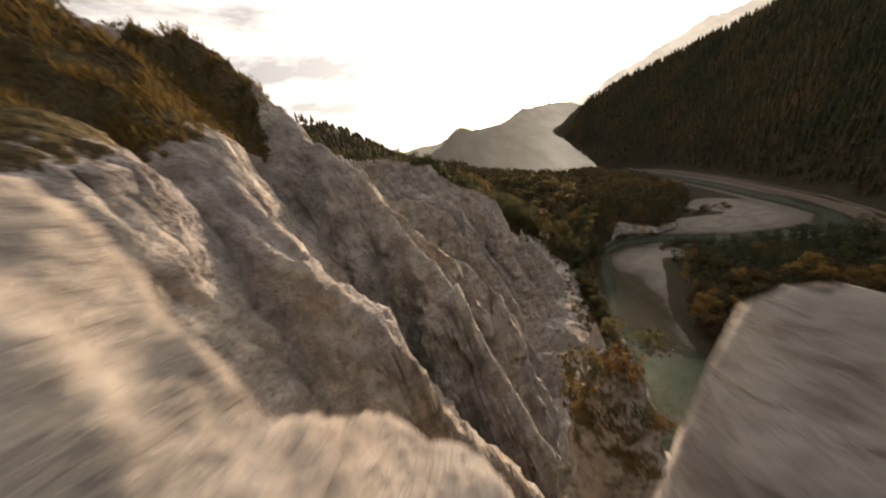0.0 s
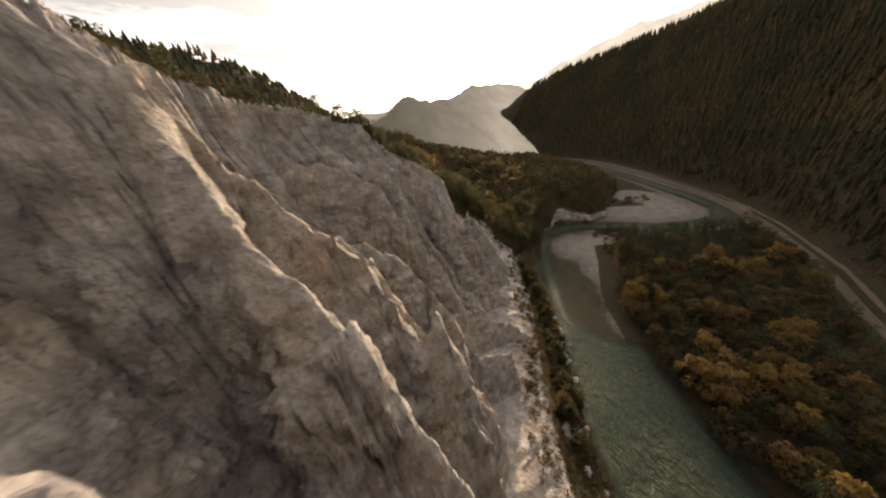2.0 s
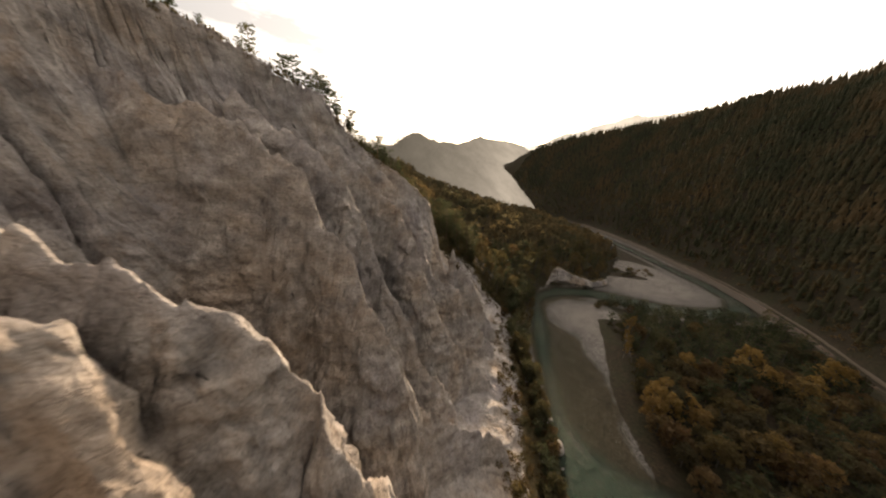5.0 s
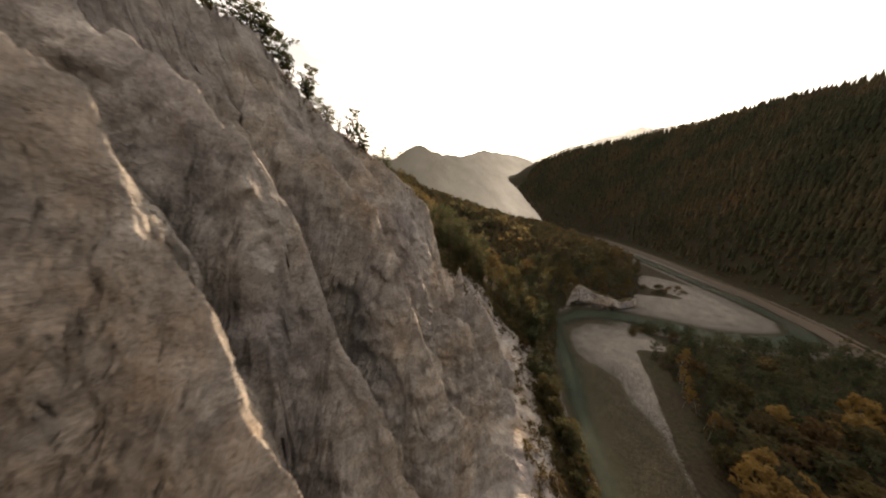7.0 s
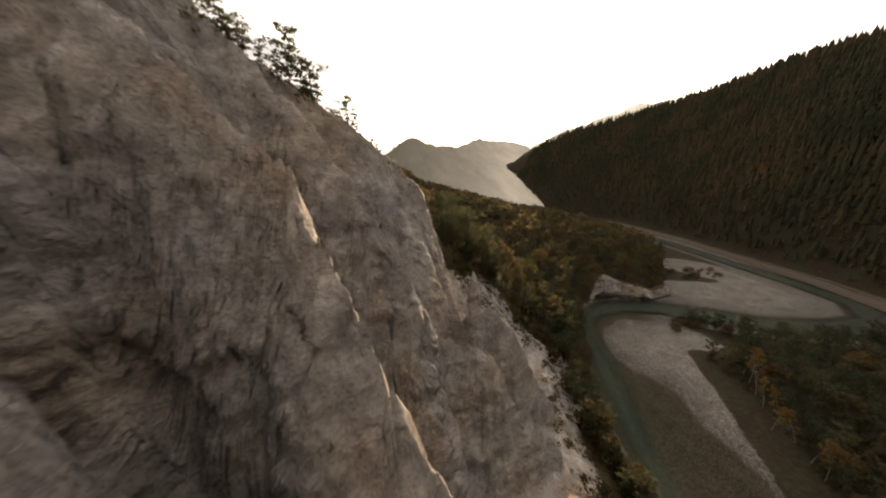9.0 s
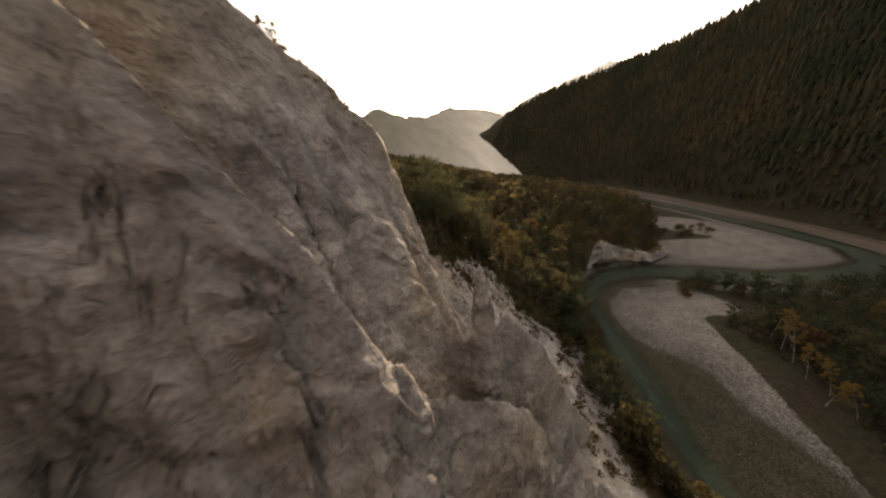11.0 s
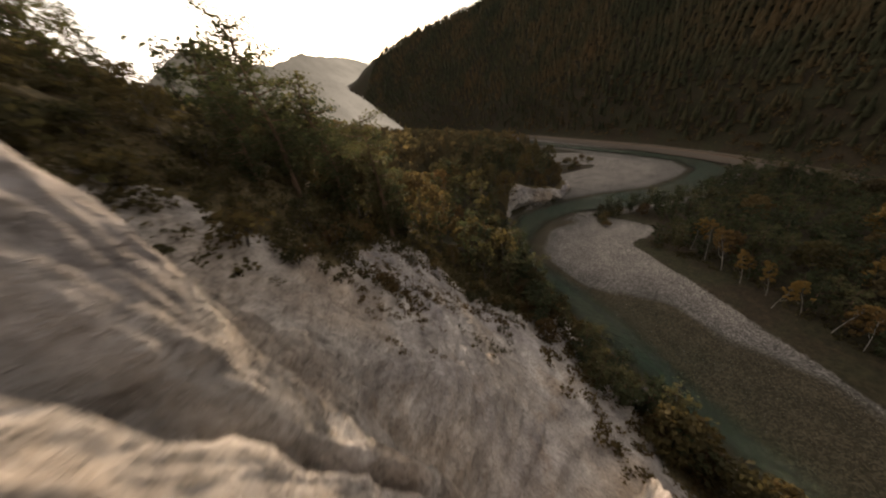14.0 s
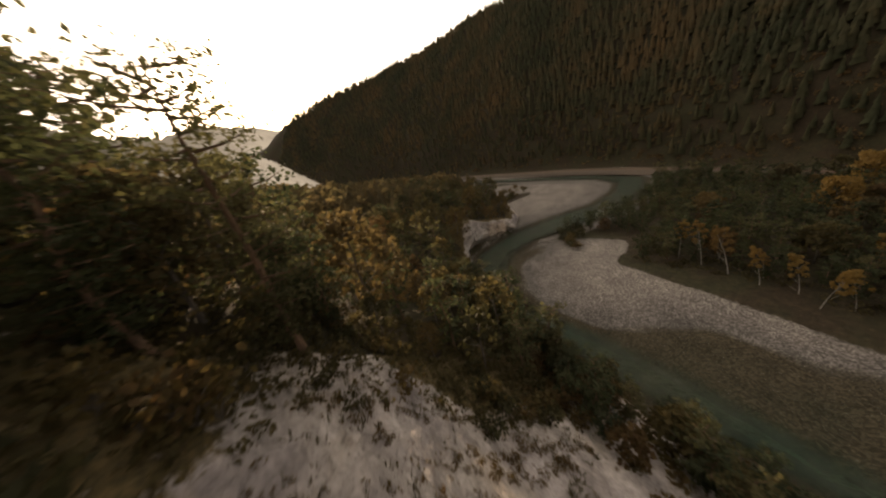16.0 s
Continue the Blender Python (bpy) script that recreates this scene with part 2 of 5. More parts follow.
# ---------------------------------------------------------------- the lie of the land
def hash3(ix, iy, iz, seed):
    h = (ix * 374761393 + iy * 668265263 + iz * 2147483647 + seed * 1274126177) & 0xFFFFFFFF
    h = ((h ^ (h >> 13)) * 1274126177) & 0xFFFFFFFF
    return ((h ^ (h >> 16)) & 0xFFFF) / 32767.5 - 1.0


def vnoise(x, y, z, seed=0):
    """Smooth value noise, -1 to 1."""
    xi, yi, zi = np.floor(x).astype(np.int64), np.floor(y).astype(np.int64), np.floor(z).astype(np.int64)
    fx, fy, fz = x - xi, y - yi, z - zi
    fx, fy, fz = (f * f * (3 - 2 * f) for f in (fx, fy, fz))
    out = 0.0
    for dx in (0, 1):
        for dy in (0, 1):
            for dz in (0, 1):
                w = (fx if dx else 1 - fx) * (fy if dy else 1 - fy) * (fz if dz else 1 - fz)
                out = out + w * hash3(xi + dx, yi + dy, zi + dz, seed)
    return out


def fbm(x, y, z, octaves=4, gain=0.5, seed=0, ridged=False):
    out, amp = 0.0, 1.0
    for o in range(octaves):
        v = vnoise(x, y, z, seed + o)
        out = out + amp * (1 - 2 * np.abs(v) if ridged else v)
        x, y, z, amp = x * 2.03 + 7.1, y * 2.03 - 3.7, z * 2.03 + 1.9, amp * gain
    return out


def smooth(a, b, v):
    t = np.clip((v - a) / (b - a), 0, 1)
    return t * t * (3 - 2 * t)


def line_distance(x, y, pts):
    """Distance to a polyline in plan, the values carried along it at the nearest place, and the side (left is plus)."""
    best = np.full(x.shape, 1e9)
    side = np.zeros(x.shape)
    val = [np.zeros(x.shape) for _ in pts[0][2:]]
    for a, b in zip(pts, pts[1:]):
        dx, dy = b[0] - a[0], b[1] - a[1]
        t = np.clip(((x - a[0]) * dx + (y - a[1]) * dy) / (dx * dx + dy * dy), 0, 1)
        px, py = x - a[0] - t * dx, y - a[1] - t * dy
        d = np.hypot(px, py)
        nearer = d < best
        best = np.where(nearer, d, best)
        side = np.where(nearer, np.sign(dx * py - dy * px), side)
        for k in range(len(val)):
            val[k] = np.where(nearer, a[2 + k] + t * (b[2 + k] - a[2 + k]), val[k])
    return best, val, side


# middle of the river and half its width
RIVER = [(70, -300, 32), (80, -100, 32), (86, 0, 32), (93, 60, 31), (101, 95, 30), (112, 130, 29), (128, 165, 30), (144, 200, 30), (153, 235, 26), (163, 275, 20),
         (176, 308, 15), (196, 338, 14), (225, 352, 14), (258, 342, 15), (285, 320, 19), (318, 294, 16), (358, 281, 15), (398, 279, 15), (430, 304, 13), (452, 355, 12),
         (474, 425, 12), (500, 500, 13), (530, 600, 14), (560, 720, 15), (600, 900, 16), (560, 1200, 16)]
LEFT_BANK = [(30, -300), (46, -60), (54, 0), (62, 50), (70, 89), (80, 117), (96, 159), (114, 200), (122, 235), (143, 277), (166, 310), (188, 345), (207, 364), (233, 368),
             (268, 352), (300, 362), (340, 400), (400, 452), (440, 520), (480, 650), (520, 800), (560, 1000), (520, 1400)]
RAIL = [(60, -180), (130, -40), (205, 40), (282, 118), (332, 161), (398, 237), (435, 291), (470, 355), (512, 463), (550, 560), (585, 680), (612, 809), (600, 1000), (560, 1300)]
RIDGE = [(640, -500, 440), (720, -200, 425), (770, 50, 416), (795, 250, 394), (808, 470, 357), (845, 640, 350), (866, 800, 348), (845, 1000, 345), (775, 1180, 335), (690, 1400, 300)]
HILLS = [
    [(-500, 400, 420), (-330, 480, 330), (-250, 560, 300), (-185, 640, 280), (-130, 700, 240), (-60, 800, 200), (60, 950, 150)],
]
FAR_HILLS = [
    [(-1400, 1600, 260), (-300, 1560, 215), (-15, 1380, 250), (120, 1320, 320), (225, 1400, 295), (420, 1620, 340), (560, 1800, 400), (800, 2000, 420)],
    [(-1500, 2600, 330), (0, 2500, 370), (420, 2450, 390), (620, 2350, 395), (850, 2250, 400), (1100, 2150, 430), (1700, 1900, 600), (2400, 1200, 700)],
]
CLIFF_W, CLIFF_Z = (0, 12, 30, 48, 66, 84, 102, 118, 132, 144, 168, 270, 500), (0, 4, 13, 21, 28, 37, 52, 74, 102, 128, 152, 190, 260)
SLOPE_W, SLOPE_Z = (0, 11, 28, 42, 56, 72, 84, 96, 112, 140, 200, 500), (0, 7, 16, 25, 42, 62, 79, 95, 107, 117, 130, 210)
TERRACE_W, TERRACE_Z = (0, 4, 8, 30, 80, 160, 300, 600), (0, 2, 11, 16, 22, 38, 75, 160)


BAR = [(154, 180), (168, 212), (186, 242), (200, 270), (212, 300)]
DRY = [(138, 150), (150, 182), (160, 202), (167, 216), (169, 228), (174, 241), (178, 254), (176, 268), (168, 284), (173, 300), (192, 317), (214, 328), (240, 322), (262, 312), (300, 290)]
SOIL = ((150, 195, 205, 214, 222, 233, 248, 265, 274, 293, 320), (1, 1.5, 2.5, 5, 9, 13, 19, 29, 38, 52, 58))     # width of the bare gravel along the bar
WOOD = ((150, 185, 207, 220, 232, 250, 268, 293, 320), (11, 14, 22, 30, 35, 40, 46, 58, 66))     # how far inland the wood begins


def shore(x, y):
    """How far a place lies inland of the water's edge on the near bar."""
    d, _, side = line_distance(x, y, DRY)
    return -side * d


def lay(x, y):
    """Height of the valley without the rock ribs, and how much of it is river gravel."""
    dr, (half,), _ = line_distance(x, y, RIVER)
    dl, _, side = line_distance(x, y, LEFT_BANK)
    left = side > 0
    rail_d, _, rail_side = line_distance(x, y, RAIL)
    cliff = np.interp(dl, CLIFF_W, CLIFF_Z)
    slope = np.interp(dl, SLOPE_W, SLOPE_Z)
    terrace = np.interp(dl, TERRACE_W, TERRACE_Z)
    a, b = smooth(246, 268, y - 0.15 * (x - 60)), smooth(325, 362, y - 0.1 * (x - 150))
    zl = cliff * (1 - a) + (slope * (1 - b) + terrace * b) * a
    zl = zl * np.where(left, 1, 0)
    off = dr - half
    zr = 0.5 + 3.2 * smooth(14, 60, off) + 1.5 * smooth(0, 10, 10 - rail_d)
    rise, (top,), _ = line_distance(x, y, RIDGE)
    mount = 3 + (top - 26 * np.exp(-rise / 60.0)) * np.where(rail_side < 0, rail_d / (rail_d + rise + 0.1), 0) ** 0.8 + 12 * fbm(x / 160, y / 160, 0 * x, 4, seed=5) * smooth(10, 90, rail_d)
    zr = np.maximum(zr, np.where(left, -50, mount) * smooth(2, 40, rail_d * -rail_side))
    z = np.where(left, np.maximum(zl, 0.5 * smooth(0, 3, dl)), zr)
    bed = -2.2 * smooth(0, 9, -off) - 0.25
    z = np.where(off < 0, np.minimum(z, bed * np.where(left & (dl > 2), 0.0, 1.0) + np.where(left & (dl > 2), z, 0)), z * smooth(0, 2.5, off) + (1 - smooth(0, 2.5, off)) * np.minimum(z, -0.25))
    low = smooth(46, 33, line_distance(x, y, BAR)[0]) * np.where(left, 0, 1)
    inland = shore(x, y)
    flat_bar = np.interp(inland, (-48, -39, -26, -9, 0, 5, 18, 36), (-2.4, -1.15, -0.6, -0.42, -0.04, 0.3, 0.6, 1.3)) + 0.2 * fbm(x / 11, y / 14, 0 * x, 4, seed=77)
    z = z * (1 - low) + low * flat_bar
    for hill in HILLS:
        d, (top,), _ = line_distance(x, y, hill)
        z = np.maximum(z, top - 0.62 * d + 12 * fbm(x / 120, y / 120, 0 * x, 4, seed=9))
    # the two gravel bars, and shingle along the water's edge
    bar = smooth(44, 34, line_distance(x, y, [(312, 352), (350, 332), (395, 328), (418, 370), (404, 420)])[0]) * np.where(left & (dl > 3), 0, 1)
    near = (1 - smooth(6, 18, np.abs(off))) * (1 - low)
    shelf = np.where(left, 0.3, 0.2 + 0.45 * smooth(175, 215, y)) * near
    bar2 = np.where(left, 0.0, low * smooth(4, -4, inland - np.interp(y, *SOIL)))
    gravel = np.clip(np.maximum.reduce([bar * 1.0, shelf, bar2]), 0, 1) * smooth(9, 4, z)
    return z, gravel


# ribs and pinnacles that stand out from the wall: crest points from the wall outwards, slope of the flanks
RIBS = []


def rib(steep, *crest, wide=0.06):
    RIBS.append((steep, crest, wide))


rib(3.8, (-60, 30, 176), (-48, 25, 165), (-36, 19, 159), (-27, 16, 155), (-22, 13.5, 147.4), (-16, 12, 142), (-8, 12, 130), (-2, 14, 116), (6, 18, 98))
rib(4.5, (9, 0, 148), (6, 2.4, 150.9), (5.2, 3.1, 151.3), (4.7, 3.5, 151.1), (4.3, 3.9, 150.6), (4.6, 5, 147), (5.4, 7, 142))
rib(4.1, (5.8, 9.5, 128), (6.3, 11, 129), (7.4, 12.4, 131), (7.6, 15, 134), (8.4, 19, 135), (11, 24, 122), (18, 30, 96), (28, 34, 64))
rib(3.4, (-70, 46, 200), (-43, 44, 174.5), (-33, 40, 162), (-26, 38, 148.8), (-21.6, 38, 140.6), (-17.8, 38.4, 139), (-15.6, 38, 135), (-11.2, 38, 123), (-8, 38.5, 110), (-1, 40, 95), (9, 43, 68), wide=1.5)
rib(1.15, (-78, 34, 200), (-54, 31, 180), (-43, 30, 171.5))
rib(1.15, (-100, 50, 236), (-75, 48, 212), (-58, 50, 196), (-47, 55, 184), (-42, 46, 176))
rib(3.8, (-75, 72, 206), (-44, 66, 191), (-35.5, 66, 181), (-29.5, 65.4, 171), (-27, 64, 166.6), (-20.5, 67, 158), (-10.5, 58, 140.5), (-4.2, 57.5, 129), (-2.5, 58, 127), (0, 57.8, 114.5), (5, 56, 95), (14, 58, 66), wide=0.7)
rib(4.1, (-20.5, 70, 156), (-12.5, 74, 140), (-6.4, 76, 131.5), (-2.5, 76.2, 126), (-1, 76.4, 121.5), (0, 79, 110), (3, 81.3, 101.4), (6, 82, 90), wide=1.0)
rib(4.4, (-32, 90, 136), (-20, 87, 130), (-14.1, 86, 124.8), (-10.7, 86, 121.5), (-4.8, 86, 117.2), (-1, 86, 110), (2.5, 86.4, 100), (6, 88, 84), wide=1.9)
rib(4.9, (-3, 73.5, 118), (5, 76, 105), (8.4, 78, 113), (10, 81.5, 106), (14, 85, 84), (22, 92, 56))
rib(3.9, (-40, 109, 112), (-33, 108, 121), (-28, 106.6, 128), (-25.4, 105.9, 132.8), (-20, 103, 130.6), (-12, 100, 126), (-6.7, 103, 117.8), (0, 100, 100), (9, 98, 76), (22, 99, 52), wide=1.2)
rib(4.1, (-25, 114, 126), (-4, 111.3, 116), (1, 115, 110.8), (8.3, 117.3, 95.4), (12, 112, 93.4), (16, 113, 82), (19, 119.5, 71), (28, 120, 51), (44, 127, 40), wide=0.5)
rib(3.5, (-45, 160, 150), (-15, 157, 139.5), (-2, 154, 129.5), (2.3, 151.3, 115.8), (7.4, 149, 112.6), (13, 145.4, 100.2), (19, 145, 88.8), (24, 145.6, 76), (29, 150.5, 56), (44, 155, 38), (63, 160, 25), (72, 155, 9))
rib(3.6, (-25, 173, 150), (-1.6, 170, 135), (5, 167.3, 126.6), (9, 170, 118.7), (17.6, 167.2, 95), (26, 164, 79), (33, 163, 60), (44, 166, 42))
rib(4.1, (-8, 200, 146), (20.8, 192, 117.2), (26.8, 182.5, 110.7), (31.3, 181, 100.8), (32.4, 182, 92), (34, 180, 84), (44.5, 183.5, 59), (58.5, 191, 40), (75, 196, 18))
rib(3.3, (6, 219, 142), (18, 213.5, 127), (26.4, 211.6, 113.4), (32.5, 213, 102.2), (35.7, 211.5, 94.2), (41.5, 219, 76.5), (50, 219, 71), (58, 218.5, 66), (64, 218, 50), (84, 222, 24))
rib(7.5, (42.5, 234, 81), (47, 236.5, 75), (50, 236, 71.5), (53.5, 234, 70), (56.6, 232, 71), (59, 232, 73), (61.6, 233, 74.5), (70, 231.5, 65), (76, 235, 53), (84, 237, 36), (94, 240, 20))
# the level ledge under the start of the flight
for back, pull in ((1.1, 0.0), (2.9, 0.35), (4.9, 0.9)):
    rib(5.0, *[(x + 0.1 * back, y - back, z - pull) for x, y, z in ((-14, 7, 158), (-10, 5.4, 156), (-8.3, 5.0, 154.7), (-7.2, 4.6, 152.4), (-6.2, 3.9, 150.9), (-5.2, 4.0, 150.3), (-3.1, 4.7, 149.1), (-1.6, 5, 147.2))], wide=1.3)
# the rim: place, height, and how the land behind it goes on
RIM = ((-120, -80, 250, 0.3), (-98, 40, 226, 0.3), (-77, 110, 200, 0.3), (-63, 139, 181, 0.25), (-51, 163, 171.5, 0.2), (-30, 189, 167, 0.1), (-8, 208, 157.5, 0.0), (6, 220, 141, -0.1), (25, 237, 128.5, -0.4),
       (36, 247, 120, -0.7), (43, 253, 111, -0.9), (46.8, 257.5, 100, -1.2), (50.8, 263, 87, -1.5), (55, 266, 74, -1.6))


def cliff_height(x, y, crests=False):
    """The rock face: the wall, its rim with the land behind, the ribs, and flutes that run down it."""
    z, _ = lay(x, y)
    wx = x + 0.8 * fbm(x / 6, y / 6, 0 * x, 3, seed=21)
    wy = y + 0.8 * fbm(x / 6, y / 6, 0 * x + 5, 3, seed=31)
    zz = z + 0.5
    d, (top, behind), side = line_distance(wx, wy, RIM)
    outward = top - 2.7 * d - 3 * smooth(0, 6, d) + 1.3 * np.maximum(d - 30, 0)
    zz = np.maximum(zz, np.where(side > 0, top + behind * d - 1.2 * smooth(0, 4, d), outward))
    flute = fbm(x / 34, y / 5.5, 0 * x, 3, 0.55, seed=61, ridged=True)
    # narrow clefts down the fall line, at two spacings
    bent = y + 0.35 * x + 3.0 * fbm(x / 19, y / 19, 0 * x, 2, seed=63)
    big, small = vnoise(x / 60, bent / 11, 0 * x, 64), vnoise(x / 34, bent / 4.6, 0 * x, 66)
    cleft = 13 * (1 - smooth(0.02, 0.30, np.abs(big))) + 5.5 * (1 - smooth(0.02, 0.32, np.abs(small)))
    cleft = cleft * smooth(24, 60, zz) * smooth(262, 246, y) * np.where(side > 0, smooth(5, 0, d), 1)
    zz = zz + 1.2 * (flute - 0.4) * smooth(20, 60, z) * np.where(side > 0, 0, 1) - cleft * smooth(0, 7, d)
    least = np.full(x.shape, 99.0)
    # broken crests, and pillars on the flanks of the ribs
    jag = 1.2 * fbm(x / 2.6, y / 2.6, 0 * x, 3, 0.65, seed=101) - 1.6 * smooth(0.15, 0.6, vnoise(x / 4.3, y / 4.3, 0 * x, 105))
    side_x = x + 0.3 * y + 2.5 * fbm(x / 16, y / 16, 0 * x, 2, seed=107)
    pillar = 1.3 * np.abs(vnoise(side_x / 8.5, y / 40, 0 * x, 111)) ** 0.7 + 0.6 * np.abs(vnoise(side_x / 3.4, y / 26, 0 * x, 113)) - 0.6
    for steep, crest, wide in RIBS:
        d, (top,), _ = line_distance(wx, wy, crest)
        top = top + jag * (1.0 if 1.5 < steep < 5.5 else 0.0) * (0.25 + 0.75 * smooth(24, 40, y))
        if steep < 1.5:
            flank = steep * d + 2.5 * np.maximum(d - 9, 0)
        else:
            flank = 0.12 * d + steep * np.maximum(d - wide, 0) + 1.0 * np.maximum(d - 2.5, 0) - 0.3 * steep * np.maximum(d - 15, 0) + (2.6 * pillar + 0.5 * flute) * (1.0 if steep < 5.5 else 0.3) * smooth(1.2, 7, d) + 0.5 * cleft * smooth(2.5, 7, d)
        least = np.where(top - flank > zz, d, least)
        zz = np.maximum(zz, top - flank)
    zz = np.where(z > 2, np.maximum(zz, z + 0.4 * smooth(2.5, 6, z)), z)
    # tilted beds that stand out as steps low on the face
    bed = (zz + 0.35 * x + 0.25 * y) / 5.2 + 0.35 * fbm(x / 17, y / 17, 0 * x, 2, seed=71)
    step = bed - np.floor(bed)
    zz = zz + 1.7 * (smooth(0.0, 0.28, step) - step) * smooth(5, 10, zz) * smooth(64, 40, zz) * smooth(270, 250, y)
    return (zz, least) if crests else zz


def facets(x, y, z, seed, lean):
    """Broken rock: each block of a random cell pattern has its own tilt and offset."""
    xi, yi, zi = np.floor(x).astype(np.int64), np.floor(y).astype(np.int64), np.floor(z).astype(np.int64)
    best, out = np.full(x.shape, 9.0), np.zeros(x.shape)
    for dx in (-1, 0, 1):
        for dy in (-1, 0, 1):
            for dz in (-1, 0, 1):
                cx, cy, cz = xi + dx, yi + dy, zi + dz
                px, py, pz = (x - cx - 0.5 - 0.45 * hash3(cx, cy, cz, seed), y - cy - 0.5 - 0.45 * hash3(cx, cy, cz, seed + 1), z - cz - 0.5 - 0.45 * hash3(cx, cy, cz, seed + 2))
                d = px * px + py * py + pz * pz
                v = 0.5 * hash3(cx, cy, cz, seed + 3) + lean * (px * hash3(cx, cy, cz, seed + 4) + py * hash3(cx, cy, cz, seed + 5) + pz * hash3(cx, cy, cz, seed + 6))
                near = d < best
                best, out = np.where(near, d, best), np.where(near, v, out)
    return out


def sheet(name, xs, ys, heights, material, attributes=()):
    """A terrain sheet over a grid in plan, as one mesh."""
    nx, ny = len(xs), len(ys)
    gx, gy = np.meshgrid(xs, ys)
    co = np.stack([gx, gy, heights], -1).reshape(-1, 3)
    i = np.arange(nx * ny).reshape(ny, nx)
    quads = np.stack([i[:-1, :-1], i[:-1, 1:], i[1:, 1:], i[1:, :-1]], -1).reshape(-1, 4)
    return grid_mesh(name, co, quads, material, attributes)


def grid_mesh(name, co, quads, material, attributes=()):
    me = bpy.data.meshes.new(name)
    me.vertices.add(len(co))
    me.vertices.foreach_set("co", co.astype(np.float32).ravel())
    me.loops.add(quads.size)
    me.loops.foreach_set("vertex_index", quads.astype(np.int32).ravel())
    me.polygons.add(len(quads))
    me.polygons.foreach_set("loop_start", np.arange(0, quads.size, 4, dtype=np.int32))
    me.polygons.foreach_set("use_smooth", np.ones(len(quads), dtype=bool))
    for key, values in attributes:
        me.attributes.new(key, "FLOAT", "POINT").data.foreach_set("value", values.astype(np.float32).ravel())
    me.materials.append(material)
    me.update(calc_edges=True)
    return new(name, me)


SCRUB = ((-40, 20, 47, 56, 64, 70, 76, 82, 95, 104, 112, 125), (262, 272, 281, 286, 287, 291, 299, 306, 311, 297, 290, 284))      # where scrub takes over from bare scree
CLIFF_X, CLIFF_Y = (-95.0, 150.0), (-22.0, 316.0)


def build_ground():
    xs = np.concatenate([np.linspace(-2600, -120, 50)[:-1], np.arange(-120, 480, 4.2), np.linspace(480, 900, 60)[:-1], np.linspace(900, 3200, 46)])
    ys = np.concatenate([np.linspace(-1500, -60, 40)[:-1], np.arange(-60, 480, 4.2), np.linspace(480, 1300, 90)[:-1], np.linspace(1300, 3800, 60)])
    gx, gy = np.meshgrid(xs, ys)
    z, gravel = lay(gx, gy)
    inside = smooth(0, 10, gx - CLIFF_X[0]) * smooth(0, 10, CLIFF_X[1] - gx) * smooth(0, 10, gy - CLIFF_Y[0]) * smooth(0, 10, CLIFF_Y[1] - gy)
    z = z + 0.5 * fbm(gx / 14, gy / 14, 0 * gx, 3, seed=2) * smooth(1, 5, z) - 4 * inside * smooth(7, 16, z)
    ob = sheet("ground", xs, ys, z, GROUND, [("gravel", gravel)])
    return tagged(ob, "brown autumn valley floor with pale gravel bars beside the river", "ground", kind="structure")


def blurred(v, k, axis):
    """Box blur, twice."""
    for _ in range(2):
        pad = [(0, 0), (0, 0)]
        pad[axis] = (k + 1, k)
        c = np.cumsum(np.pad(v, pad, mode="edge"), axis=axis)
        n = v.shape[axis]
        lo, hi = np.arange(n), np.arange(n) + 2 * k + 1
        v = (np.take(c, hi, axis=axis) - np.take(c, lo, axis=axis)) / (2 * k + 1)
    return v


def cliff_grid():
    """Plan places for the rock face: close together where it is steep and along the gorge's inner edge, wide elsewhere."""
    line = np.array([(0, 0), (8, 36), (18, 70), (29, 120), (34, 157), (41, 199), (49, 224), (60, 250), (78, 276), (100, 316)], float)
    height = np.array([154, 145, 132, 120, 113, 104, 95, 85, 76, 70], float)
    # columns follow the line of the gorge
    u = [-34.0]
    while u[-1] > -125:
        u.append(u[-1] - min(2.2, 0.5 + 0.022 * (-34 - u[-1])))
    u = u[::-1] + list(np.arange(-33.6, 26, 0.42))
    while u[-1] < 135:
        u.append(u[-1] + min(2.0, 0.5 + 0.022 * (u[-1] - 26)))
    u = np.array(u)
    ys = np.arange(CLIFF_Y[0], CLIFF_Y[1] + 0.5, 1.0)
    mid = np.interp(ys, line[:, 1], line[:, 0])
    gx, gy = mid[:, None] + u[None], np.repeat(ys[:, None], len(u), 1)
    z = cliff_height(gx, gy)
    slope = np.abs(np.gradient(z, axis=0))
    near = np.sqrt((gx - mid[:, None]) ** 2 + (z - np.interp(ys, line[:, 1], height)[:, None]) ** 2)
    weight = np.sqrt(1 + np.minimum(slope, 5) ** 2) * np.clip(30 / np.maximum(near, 5), 0.35, 2.4) ** 0.6
    weight = blurred(blurred(weight, 9, 1), 2, 0) + 0.35
    total = np.cumsum(weight, axis=0)
    rows = 1150
    py = np.stack([np.interp(np.linspace(total[0, k], total[-1, k], rows), total[:, k], ys) for k in range(len(u))], 1)
    return np.interp(py, line[:, 1], line[:, 0]) + u[None], py


